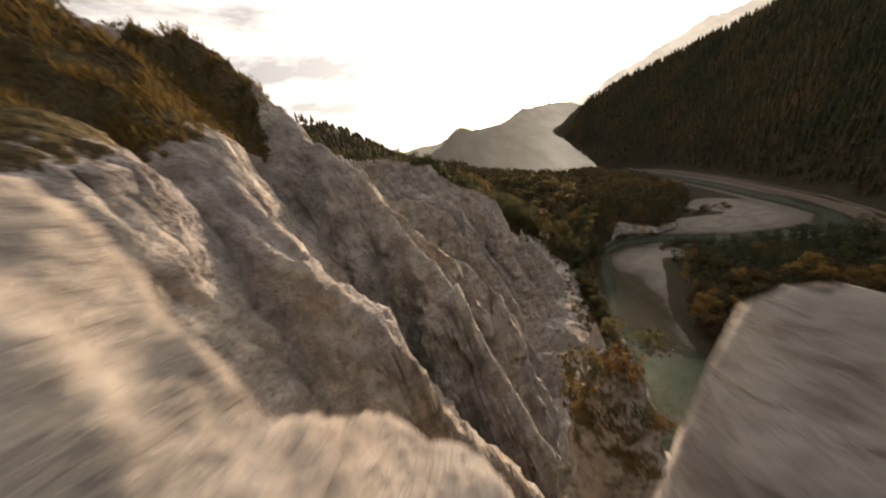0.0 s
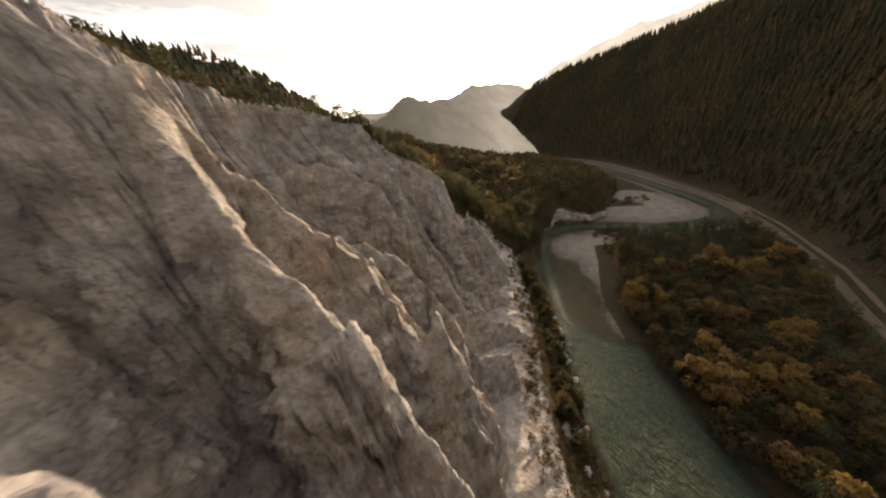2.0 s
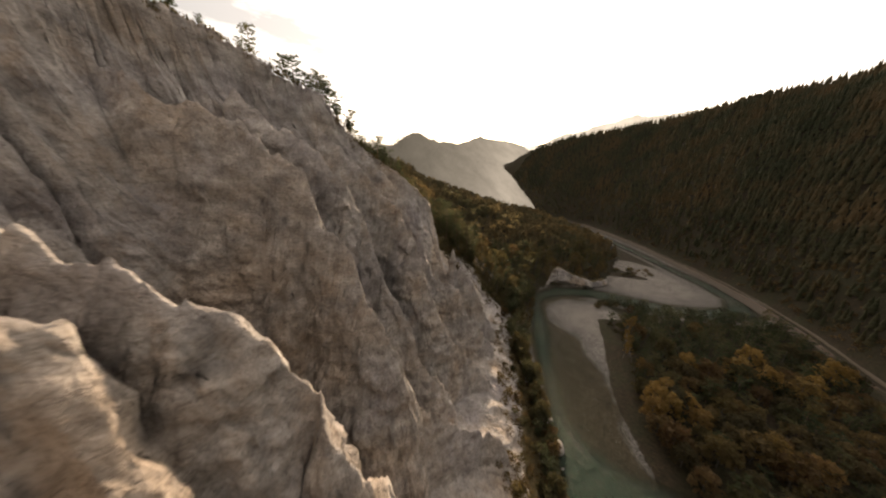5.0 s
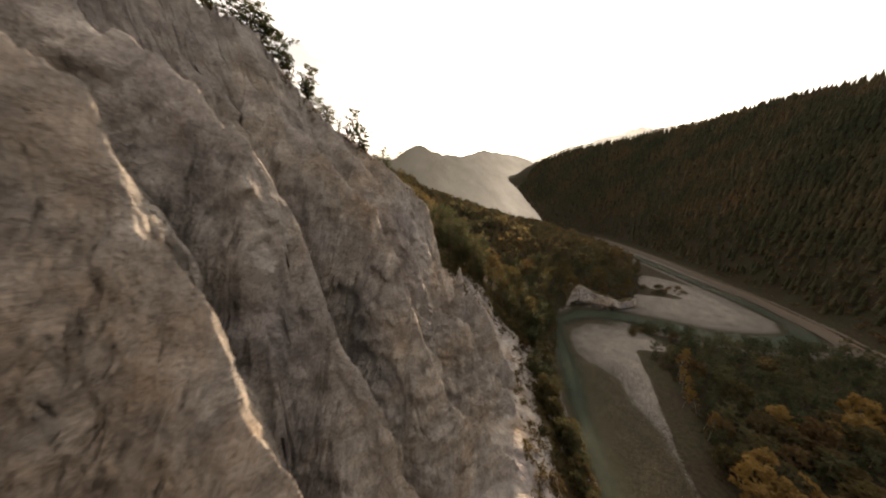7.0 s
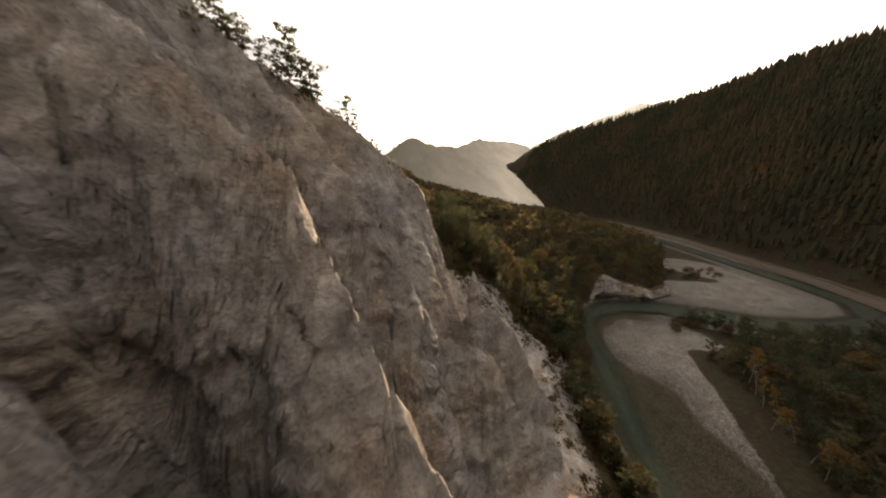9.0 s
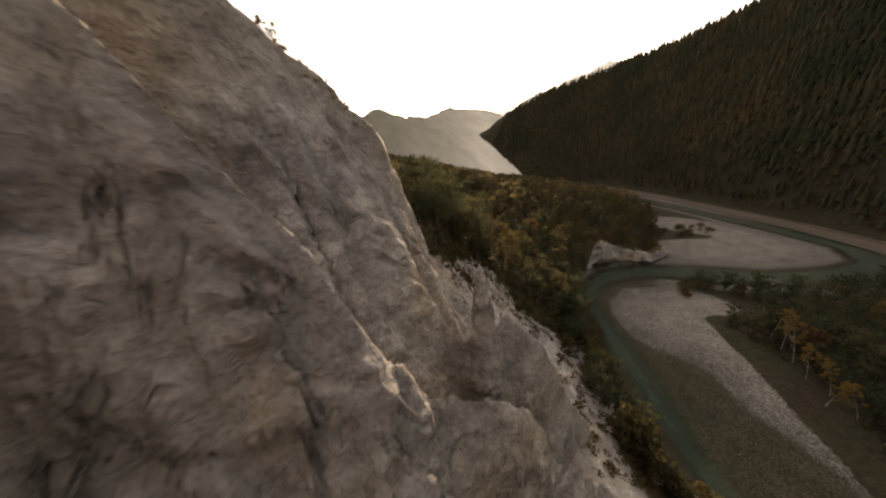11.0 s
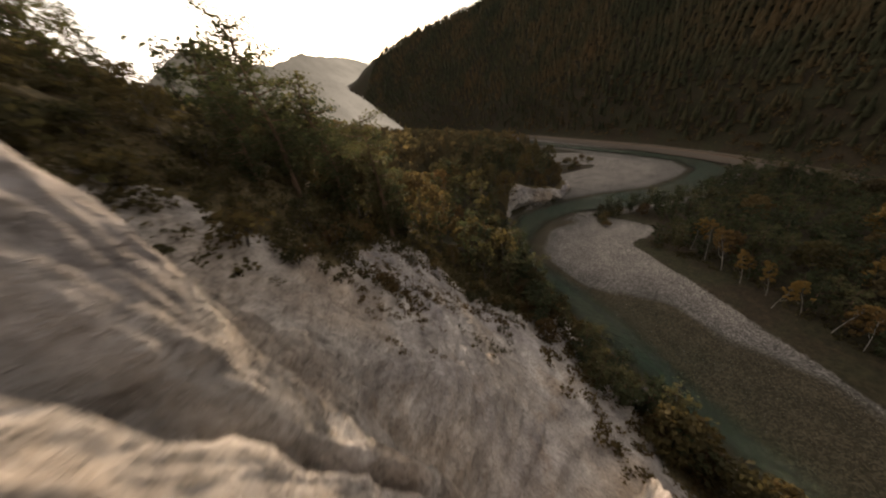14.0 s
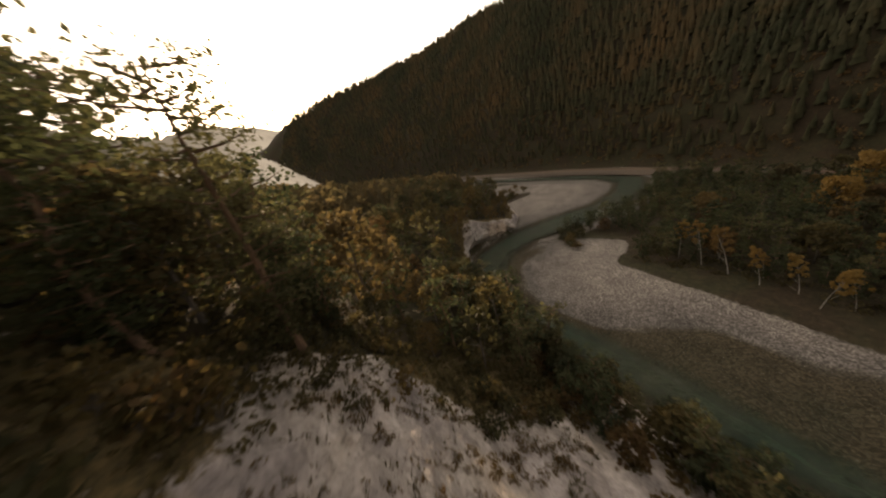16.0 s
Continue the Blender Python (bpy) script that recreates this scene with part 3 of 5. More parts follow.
def build_cliff():
    gx, gy = cliff_grid()
    z, least = cliff_height(gx, gy, True)
    edge = np.minimum.reduce([gx - CLIFF_X[0], CLIFF_X[1] - gx, gy - CLIFF_Y[0], CLIFF_Y[1] - gy])
    rocky = smooth(5, 14, z)
    # roughen the face in space, along its own normal
    ax, ay, az = (np.gradient(v, axis=1) for v in (gx, gy, z))
    bx, by, bz = (np.gradient(v, axis=0) for v in (gx, gy, z))
    nx, ny, nz = ay * bz - az * by, az * bx - ax * bz, ax * by - ay * bx
    ln = np.sqrt(nx ** 2 + ny ** 2 + nz ** 2) + 1e-9
    nx, ny, nz = (blurred(blurred(v / ln, 1, 0), 1, 1) for v in (nx, ny, nz))
    wob = 0.5 * fbm(gx / 2.5, gy / 2.5, z / 2.5, 2, seed=45)
    # slabs follow the tilted beds: long across the dip, thin through it
    dip = z + 0.35 * gx + 0.2 * gy
    rough = 1.0 * fbm(gx / 15, gy / 15, z / 15, 2, seed=41) + 1.25 * facets(gx / 11 + wob * 0.15, gy / 11, dip / 9, 81, 1.3) + 0.5 * facets(gx / 4.4 + wob * 0.25, gy / 4.4, dip / 2.6, 91, 1.2)
    rough = rough + 0.42 * facets(gx / 1.9 + 0.7 * wob, gy / 1.9, dip / 1.1, 95, 1.1) + 0.16 * facets(gx / 0.8 + wob, gy / 0.8, dip / 0.55, 99, 1.0) + 0.14 * fbm(gx / 1.6, gy / 1.6, z / 1.6, 3, 0.6, seed=51, ridged=True) - 0.4
    # thin strata that stand out one over the other
    sheet_no = dip / 1.9 + 0.8 * fbm(gx / 13, gy / 13, z / 13, 2, seed=57)
    rough = rough + 0.5 * (smooth(0.0, 0.85, sheet_no - np.floor(sheet_no)) - 0.5) * smooth(-0.25, 0.3, vnoise(gx / 14, gy / 14, z / 10, 59))
    # narrow gaps along the beds, and eroded hollows
    layer = dip / 6.5 + 0.5 * fbm(gx / 21, gy / 21, z / 30, 2, seed=47)
    gap = np.abs(layer - np.round(layer))
    rough = rough - 0.32 * (1 - smooth(0.015, 0.07, gap)) * smooth(-0.1, 0.35, vnoise(gx / 9, gy / 9, z / 9, 49))
    rough = rough - 0.4 * smooth(0.55, 0.8, vnoise(gx / 2.4, gy / 2.4, z / 1.7, 53))
    inner = np.hypot(gx - np.interp(gy, (0, 36, 70, 120, 157, 199, 224, 250, 276), (0, 8, 18, 29, 34, 41, 49, 60, 78)), z - np.interp(gy, (0, 36, 70, 120, 157, 199, 224, 250, 276), (154, 145, 132, 120, 113, 104, 95, 85, 76)))
    rough = rough * rocky * smooth(0, 6, edge) * (0.3 + 0.7 * smooth(0.3, 3.5, least)) * (0.2 + 0.8 * smooth(3, 14, inner + np.maximum(0, gy - 12))) * (1 - 0.5 * smooth(222, 232, gy)) * (0.5 + 0.5 * smooth(28, 60, z))
    px, py, pz = gx + nx * rough, gy + ny * rough, z + nz * rough * 0.8
    pz = pz - 8 * (1 - smooth(0, 4, edge)) * rocky - 0.5 * (1 - smooth(2.5, 5, z))
    turf = np.maximum(smooth(0.45, 0.68, nz) * smooth(120, 150, z) * smooth(-14, -24, gx), 1.2 * smooth(160, 167, z) * smooth(-33, -38, gx) * smooth(72, 66, gy)) + 0.8 * smooth(9, 5, z) + 0.55 * smooth(0.3, 0.6, nz) * smooth(48, 26, z) * smooth(250, 235, gy) + 1.1 * smooth(-5, 5, gy - np.interp(gx, *SCRUB) + 3 * fbm(gx / 7, gy / 7, 0 * gx, 3, seed=97))
    i = np.arange(gx.size).reshape(gx.shape)
    quads = np.stack([i[:-1, :-1], i[:-1, 1:], i[1:, 1:], i[1:, :-1]], -1).reshape(-1, 4)
    co = np.stack([px, py, pz], -1).reshape(-1, 3)
    # leave out what lies in the river, and beyond the rock's own ground
    keep = (z.ravel()[quads].max(1) > 2.5) & (edge.ravel()[quads].min(1) > 0)
    used = np.unique(quads[keep])
    turn = np.zeros(len(co), np.int64)
    turn[used] = np.arange(len(used))
    ob = grid_mesh("cliff", co[used], turn[quads[keep]], ROCK, [("turf", turf.ravel()[used])])
    return tagged(ob, "pale grey limestone cliff with sharp ribs and pinnacles", "cliff", kind="structure")


def pillar(label, foot, tip, radii, seed, mossy=0.0):
    """A free-standing pinnacle: uneven rings from foot to tip."""
    rows, sides = 44, 36
    u = np.linspace(0, 1, rows)[:, None]
    a = np.linspace(0, 2 * math.pi, sides, endpoint=False)[None]
    cx, cy, cz = (foot[k] + (tip[k] - foot[k]) * u for k in range(3))
    r = np.interp(u, np.linspace(0, 1, len(radii)), radii)
    x, y, z = cx + r * np.cos(a), cy + r * np.sin(a) * 0.85, cz + 0 * a
    bulge = 0.34 * facets(x / 1.9, y / 1.9, z / 2.6, seed, 1.2) + 0.2 * facets(x / 0.8, y / 0.8, z / 0.9, seed + 20, 1.0)
    k = 1 + bulge * np.minimum(1.0, 0.9 / np.maximum(r, 0.2) + 0.3) * smooth(0.0, 0.35, r)
    co = np.stack([cx + (x - cx) * k, cy + (y - cy) * k, z + 0.5 * bulge * smooth(0.0, 0.3, u)], -1).reshape(-1, 3)
    i = np.arange(rows * sides).reshape(rows, sides)
    j = np.roll(i, -1, axis=1)
    quads = np.stack([i[:-1], j[:-1], j[1:], i[1:]], -1).reshape(-1, 4)
    turf = mossy * smooth(0.42, 0.62, u) * np.ones((1, sides))
    return tagged(grid_mesh("rock_pinnacle", co, quads, ROCK, [("turf", turf)]), label, "rock", kind="structure")


pillar("slender weathered limestone pinnacle standing on a ridge", (57.0, 232.4, 60), (56.3, 231.9, 87.4), (4.6, 4.1, 3.6, 3.1, 2.7, 2.3, 2.0, 1.75, 1.45, 1.0, 0.1), 201)
pillar("broken rock tower with a mossy flat top", (7.0, 13.2, 122), (6.9, 12.3, 142.9), (3.9, 3.5, 3.2, 3.0, 2.8, 2.7, 2.5, 2.3, 2.0, 1.5, 0.02), 211, 0.85)
pillar("grey jagged rock tooth beside the tower", (10.2, 20.0, 112), (9.2, 18.6, 139.4), (4.2, 3.9, 3.6, 3.3, 3.0, 2.7, 2.35, 1.9, 1.4, 0.8, 0.1), 221)


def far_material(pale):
    """Wooded hills far off, greyed by haze that is painted into their emission."""
    m, n, l, p = blank("painted_haze_hill")
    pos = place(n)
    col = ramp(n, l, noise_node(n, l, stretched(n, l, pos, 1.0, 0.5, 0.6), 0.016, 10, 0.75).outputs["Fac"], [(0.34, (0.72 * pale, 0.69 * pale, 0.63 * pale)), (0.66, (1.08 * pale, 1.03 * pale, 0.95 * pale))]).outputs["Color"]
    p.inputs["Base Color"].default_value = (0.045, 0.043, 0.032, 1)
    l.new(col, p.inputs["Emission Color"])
    # painted sun glow: emission rises towards the sun's azimuth and falls beyond it
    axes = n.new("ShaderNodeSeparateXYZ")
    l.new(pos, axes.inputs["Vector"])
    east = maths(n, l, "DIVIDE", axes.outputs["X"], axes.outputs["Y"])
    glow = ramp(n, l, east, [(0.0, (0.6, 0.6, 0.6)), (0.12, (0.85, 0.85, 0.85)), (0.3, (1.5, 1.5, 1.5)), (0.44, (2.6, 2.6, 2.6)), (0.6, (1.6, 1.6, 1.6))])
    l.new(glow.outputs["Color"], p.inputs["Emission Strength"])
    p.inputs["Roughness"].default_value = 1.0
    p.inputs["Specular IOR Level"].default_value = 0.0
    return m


# emission levels: the farther range gets more painted haze
PAINTED_HAZE = (far_material(0.095), far_material(0.3))


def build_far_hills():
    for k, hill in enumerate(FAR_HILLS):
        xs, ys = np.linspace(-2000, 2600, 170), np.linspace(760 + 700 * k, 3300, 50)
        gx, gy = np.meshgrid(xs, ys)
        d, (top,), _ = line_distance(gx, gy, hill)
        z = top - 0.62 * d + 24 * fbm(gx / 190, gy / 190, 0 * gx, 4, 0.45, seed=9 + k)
        ob = sheet("backdrop", xs, ys, np.maximum(z, -20), PAINTED_HAZE[k])
        tagged(ob, "wooded hills far down the valley, in painted glowing haze", "hills", kind="structure")


build_ground()
build_cliff()
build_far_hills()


def build_water():
    xs, ys = np.arange(-60, 720, 4.0), np.arange(-300, 1250, 4.0)
    gx, gy = np.meshgrid(xs, ys)
    d, (half,), _ = line_distance(gx, gy, RIVER)
    i = np.arange(len(xs) * len(ys)).reshape(len(ys), len(xs))
    quads = np.stack([i[:-1, :-1], i[:-1, 1:], i[1:, 1:], i[1:, :-1]], -1).reshape(-1, 4)
    near = ((d - half).ravel()[quads].min(1) < 12) | (line_distance(gx, gy, BAR)[0].ravel()[quads].min(1) < 44)
    co = np.stack([gx, gy, 0 * gx - 0.04], -1).reshape(-1, 3)
    bed, _ = lay(gx, gy)
    ob = grid_mesh("water", co, quads[near], WATER, [("deep", smooth(0.15, 2.2, -bed))])
    return tagged(ob, "milky green river water with small ripples over gravel", "river", kind="structure")


build_water()

# ---------------------------------------------------------------- plants
def leaf_material(name, stops):
    """Leaves that let light through; every tree takes its own hue."""
    m, n, l, p = blank(name)
    info = n.new("ShaderNodeObjectInfo")
    geo = n.new("ShaderNodeNewGeometry")
    add = n.new("ShaderNodeMath")
    add.operation = "MULTIPLY_ADD"
    l.new(geo.outputs["Random Per Island"], add.inputs[0])
    add.inputs[1].default_value = 0.22
    l.new(info.outputs["Random"], add.inputs[2])
    sub = n.new("ShaderNodeMath")
    sub.operation = "SUBTRACT"
    sub.inputs[1].default_value = 0.11
    l.new(add.outputs["Value"], sub.inputs[0])
    col = ramp(n, l, sub.outputs["Value"], stops).outputs["Color"]
    l.new(col, p.inputs["Base Color"])
    p.inputs["Roughness"].default_value = 0.75
    p.inputs["Specular IOR Level"].default_value = 0.2
    tr = n.new("ShaderNodeBsdfTranslucent")
    l.new(mix(n, l, 1.0, col, (1.4, 1.35, 1.15), "MULTIPLY"), tr.inputs["Color"])
    ms = n.new("ShaderNodeMixShader")
    ms.inputs["Fac"].default_value = 0.52
    l.new(p.outputs["BSDF"], ms.inputs[1])
    l.new(tr.outputs["BSDF"], ms.inputs[2])
    l.new(ms.outputs["Shader"], n["Material Output"].inputs["Surface"])
    return m


def bark_material(name, dark, light):
    m, n, l, p = blank(name)
    v = noise_node(n, l, stretched(n, l, place(n), 4, 4, 0.8), 1.0, 6, 0.65)
    col = ramp(n, l, v.outputs["Fac"], [(0.3, dark), (0.7, light)]).outputs["Color"]
    l.new(col, p.inputs["Base Color"])
    p.inputs["Roughness"].default_value = 0.9
    bump(n, l, p, v.outputs["Fac"], 0.6, 0.05)
    return m


AUTUMN = leaf_material("autumn_leaves", [(0.0, (0.042, 0.038, 0.022)), (0.3, (0.066, 0.054, 0.029)), (0.5, (0.09, 0.068, 0.034)), (0.68, (0.125, 0.09, 0.04)), (0.85, (0.1, 0.064, 0.034)), (1.0, (0.07, 0.048, 0.028))])
GOLD = leaf_material("golden_leaves", [(0.0, (0.14, 0.098, 0.04)), (0.5, (0.23, 0.15, 0.052)), (1.0, (0.14, 0.09, 0.042))])
NEEDLE = leaf_material("pine_needles", [(0.0, (0.03, 0.04, 0.022)), (0.5, (0.05, 0.06, 0.03)), (1.0, (0.085, 0.08, 0.04))])
SHRUB = leaf_material("shrub_leaves", [(0.0, (0.034, 0.036, 0.018)), (0.4, (0.058, 0.052, 0.026)), (0.7, (0.095, 0.075, 0.033)), (1.0, (0.085, 0.052, 0.026))])
STRAW = leaf_material("dry_grass", [(0.0, (0.05, 0.036, 0.015)), (0.5, (0.125, 0.088, 0.033)), (1.0, (0.085, 0.048, 0.021))])
BARK = bark_material("grey_bark", (0.05, 0.043, 0.036), (0.14, 0.125, 0.11))
BIRCH = bark_material("birch_bark", (0.11, 0.1, 0.09), (0.36, 0.34, 0.31))
PINE_BARK = bark_material("pine_bark", (0.06, 0.04, 0.028), (0.18, 0.11, 0.07))


def solid(name, verts, faces, material, smooth_faces=False):
    me = bpy.data.meshes.new(name)
    me.from_pydata([tuple(v) for v in verts], [], [tuple(int(i) for i in f) for f in faces])
    me.materials.append(material)
    if smooth_faces:
        me.polygons.foreach_set("use_smooth", np.ones(len(me.polygons), dtype=bool))
    me.update()
    return me


def tube(verts, faces, pts, radii, sides=6):
    """A tapered limb through the points."""
    base = len(verts)
    for k, (p, r) in enumerate(zip(pts, radii)):
        p = np.array(p, float)
        way = np.array(pts[min(k + 1, len(pts) - 1)], float) - np.array(pts[max(k - 1, 0)], float)
        way /= np.linalg.norm(way) + 1e-9
        side = np.cross(way, (0.31, 0.95, 0.05))
        side /= np.linalg.norm(side) + 1e-9
        up = np.cross(way, side)
        for s in range(sides):
            a = 2 * math.pi * s / sides
            verts.append(p + r * (math.cos(a) * side + math.sin(a) * up))
    for k in range(len(pts) - 1):
        for s in range(sides):
            a, b = base + k * sides + s, base + k * sides + (s + 1) % sides
            faces.append((a, b, b + sides, a + sides))


def cards(rng, centres, sizes, normals=None, aspect=0.7, droop=0.0):
    """Small bent leaf sprays, two quads each, as one cloud."""
    n = len(centres)
    w = rng.normal(size=(n, 3)) if normals is None else normals + 0.85 * rng.normal(size=(n, 3))
    w /= np.linalg.norm(w, axis=1)[:, None] + 1e-9
    t = rng.normal(size=(n, 3))
    t[:, 2] -= droop
    u = t - (t * w).sum(1)[:, None] * w
    u /= np.linalg.norm(u, axis=1)[:, None] + 1e-9
    v = np.cross(w, u)
    s = sizes[:, None]
    bend = 0.25 * s * w
    k = s * aspect
    jag = rng.uniform(0.6, 1.15, (n, 4))
    a0, a1 = centres - u * s * jag[:, :1] - bend, centres - v * k * jag[:, 1:2]
    a2, a3 = centres + u * s * jag[:, 2:3] - bend, centres + v * k * jag[:, 3:4]
    verts = np.stack([a0, a1, a2, a3], 1).reshape(-1, 3)
    i = np.arange(n) * 4
    faces = np.concatenate([np.stack([i, i + 1, i + 3], 1), np.stack([i + 1, i + 2, i + 3], 1)])
    return verts, faces


def cloud_mesh(name, verts, faces, material):
    """Triangles from arrays."""
    me = bpy.data.meshes.new(name)
    me.vertices.add(len(verts))
    me.vertices.foreach_set("co", np.asarray(verts, np.float32).ravel())
    f = np.asarray(faces, np.int32)
    me.loops.add(f.size)
    me.loops.foreach_set("vertex_index", f.ravel())
    me.polygons.add(len(f))
    me.polygons.foreach_set("loop_start", np.arange(0, f.size, 3, dtype=np.int32))
    me.materials.append(material)
    me.update(calc_edges=True)
    return me



def part(name, me, parent, label=""):
    ob = new(name, me)
    ob.parent = parent
    return tagged(ob, label) if label else ob


def empty(name, label, category, group):
    ob = new(name)
    return tagged(ob, label, category, group)


def broadleaf(seed, height, spread, leaves, bark, label, name="autumn_tree", count=560, lean=0.0, bare=0.2, puffs=30, stout=1.0):
    """A leafy tree: forked trunk with limbs, and rounded clumps of leaf sprays at the limb ends."""
    rng = np.random.default_rng(seed)
    tree = empty(name, label, "tree", "riverside trees")
    verts, faces = [], []
    mid = np.array([lean * 0.4, 0, height * 0.45])
    top = np.array([lean, 0.1, height * 0.86])
    tube(verts, faces, [(0, 0, -0.6), (lean * 0.1, 0.05, height * 0.15), mid, (mid + top) / 2 + rng.normal(size=3) * 0.25, top], [height * k * stout for k in (0.017, 0.014, 0.011, 0.007, 0.0018)], 6)
    ends, radii = [top], [0.3 * spread]
    for k in range(puffs):
        # limb ends on an uneven dome, fuller in the middle
        f = bare + (0.93 - bare) * ((k + rng.random()) / puffs) ** 0.8
        u = (f - bare) / (0.95 - bare)
        a = k * 2.4 + rng.uniform(-0.4, 0.4)
        reach = spread * (0.35 + 0.55 * math.sin(math.pi * min(1.0, 0.28 + 0.72 * u))) * rng.uniform(0.55, 1.08)
        start = np.array([lean * f * 0.8, 0, height * max(0.12, f - 0.18)])
        end = np.array([lean * f + math.cos(a) * reach, math.sin(a) * reach, height * f])
        bend = (start + end) / 2 + np.array([0, 0, -0.05 * height * rng.random()])
        if k % 3 == 0:
            tube(verts, faces, [start, bend, end], [height * 0.006, height * 0.004, 0.015], 3)
        ends.append(end)
        radii.append(spread * rng.uniform(0.2, 0.36))
    part("trunk", solid("trunk", verts, faces, bark), tree)
    ends, radii = np.array(ends), np.array(radii)
    pick = rng.choice(len(ends), count, p=radii ** 2 / (radii ** 2).sum())
    way = rng.normal(size=(count, 3))
    way[:, 2] = np.abs(way[:, 2]) * np.where(rng.random(count) < 0.75, 1, -1)
    way /= np.linalg.norm(way, axis=1)[:, None]
    c = ends[pick] + way * (radii[pick] * rng.uniform(0.72, 1.06, count))[:, None] * np.array([1, 1, 0.82])
    v, f = cards(rng, c, rng.uniform(0.06, 0.115, count) * spread * min(1.5, (1150 / count) ** 0.58), way, 0.8, 0.2)
    part("crown", cloud_mesh("crown", v, f, leaves), tree)
    return tree


def pine(seed, height, spread, label, name="pine_tree", flat=0.5, count=560, bare=0.4, boughs=16):
    """A pine: bare lower trunk, level boughs and flat clouds of needles."""
    rng = np.random.default_rng(seed)
    tree = empty(name, label, "tree", "pines")
    verts, faces = [], []
    wob = rng.normal(size=(5, 2)) * 0.02 * height
    pts = [(0, 0, -0.6)] + [(wob[k, 0], wob[k, 1], height * (k + 1) / 5) for k in range(5)]
    tube(verts, faces, pts, [height * 0.018 * (1 - 0.17 * k) for k in range(6)], 6)
    cs, ws = [], []
    for k in range(boughs):
        f = bare + (0.97 - bare) * (k + rng.random()) / boughs
        a = k * 2.4 + rng.uniform(-0.4, 0.4)
        reach = spread * (0.35 + 0.75 * math.sin(math.pi * min(1, (1.03 - f) / (1 - bare)) ** 0.8)) * rng.uniform(0.6, 1.1)
        j = min(4, max(1, int(f * 5)))
        start = np.array([pts[j][0], pts[j][1], height * f])
        end = start + np.array([math.cos(a) * reach, math.sin(a) * reach, reach * rng.uniform(-0.05, 0.3)])
        tube(verts, faces, [start, (start + end) / 2 + np.array([0, 0, -0.06 * reach]), end], [height * 0.006, height * 0.004, 0.012], 3)
        m = count // boughs
        t = rng.uniform(0.12, 1.06, m) ** 0.8
        c = start + (end - start) * t[:, None] + rng.normal(size=(m, 3)) * np.array([1, 1, 0.35 + 0.35 * flat]) * spread * 0.14
        cs.append(c)
        w = np.zeros((m, 3))
        w[:, 2] = 1
        ws.append(w)
    part("trunk", solid("trunk", verts, faces, PINE_BARK), tree)
    c, w = np.concatenate(cs), np.concatenate(ws)
    v, f = cards(rng, c, rng.uniform(0.08, 0.15, len(c)) * spread * min(1.25, (620 / count) ** 0.45), w, 0.65, 0.0)
    part("crown", cloud_mesh("crown", v, f, NEEDLE), tree)
    return tree


def spruce_arrays(rng, height, radius, tiers, per):
    """A spruce as ragged skirts of boughs, one above the other."""
    vs, fs = [], []
    for k in range(tiers):
        f = k / tiers
        z, r = height * (0.06 + 0.78 * f), radius * (1 - f) ** 0.8 + 0.015 * height
        top = min(height, z + height * (0.95 / tiers + 0.22))
        b = len(vs)
        vs.append((0, 0, top))
        for s in range(per):
            a = 6.283 * (s + rng.uniform(-0.3, 0.3)) / per
            rr = r * rng.uniform(0.65, 1.25)
            vs.append((rr * math.cos(a), rr * math.sin(a), z + height * rng.uniform(-0.05, 0.05)))
        fs += [(b, b + 1 + s, b + 1 + (s + 1) % per) for s in range(per)]
    return np.array(vs), np.array(fs)


def forest_stuff(name, xs, ys, zs, heights, label, seed, material, tiers=5, per=6, shapes=6, narrow=1.0, leafy=0):
    """Far woods, too many to count, as one mesh of small spruces."""
    rng = np.random.default_rng(seed)
    kinds = [spruce_arrays(rng, 1.0, narrow * rng.uniform(0.2, 0.29), tiers, per) for _ in range(shapes)]
    for _ in range(leafy):
        way = rng.normal(size=(44, 3))
        way /= np.linalg.norm(way, axis=1)[:, None]
        c = np.array([0, 0, 0.58]) + way * np.array([0.44, 0.44, 0.36]) * rng.uniform(0.8, 1.1, (44, 1))
        kinds.append(cards(rng, c, rng.uniform(0.09, 0.17, 44), way, 0.85))
    shapes += leafy
    vs, fs, base = [], [], 0
    for x, y, z, h in zip(xs, ys, zs, heights):
        v, f = kinds[rng.integers(shapes)]
        a = rng.uniform(0, 6.28)
        c, s = math.cos(a), math.sin(a)
        p = np.stack([v[:, 0] * c - v[:, 1] * s, v[:, 0] * s + v[:, 1] * c, v[:, 2]], 1) * np.array([h, h, h]) * np.array([1, 1, 1])
        vs.append(p + np.array([x, y, z - 0.5]))
        fs.append(f + base)
        base += len(v)
    me = cloud_mesh(name, np.concatenate(vs), np.concatenate(fs), material)
    me.polygons.foreach_set("use_smooth", np.ones(len(me.polygons), dtype=bool))
    return tagged(new(name, me), label, "forest", kind="stuff")


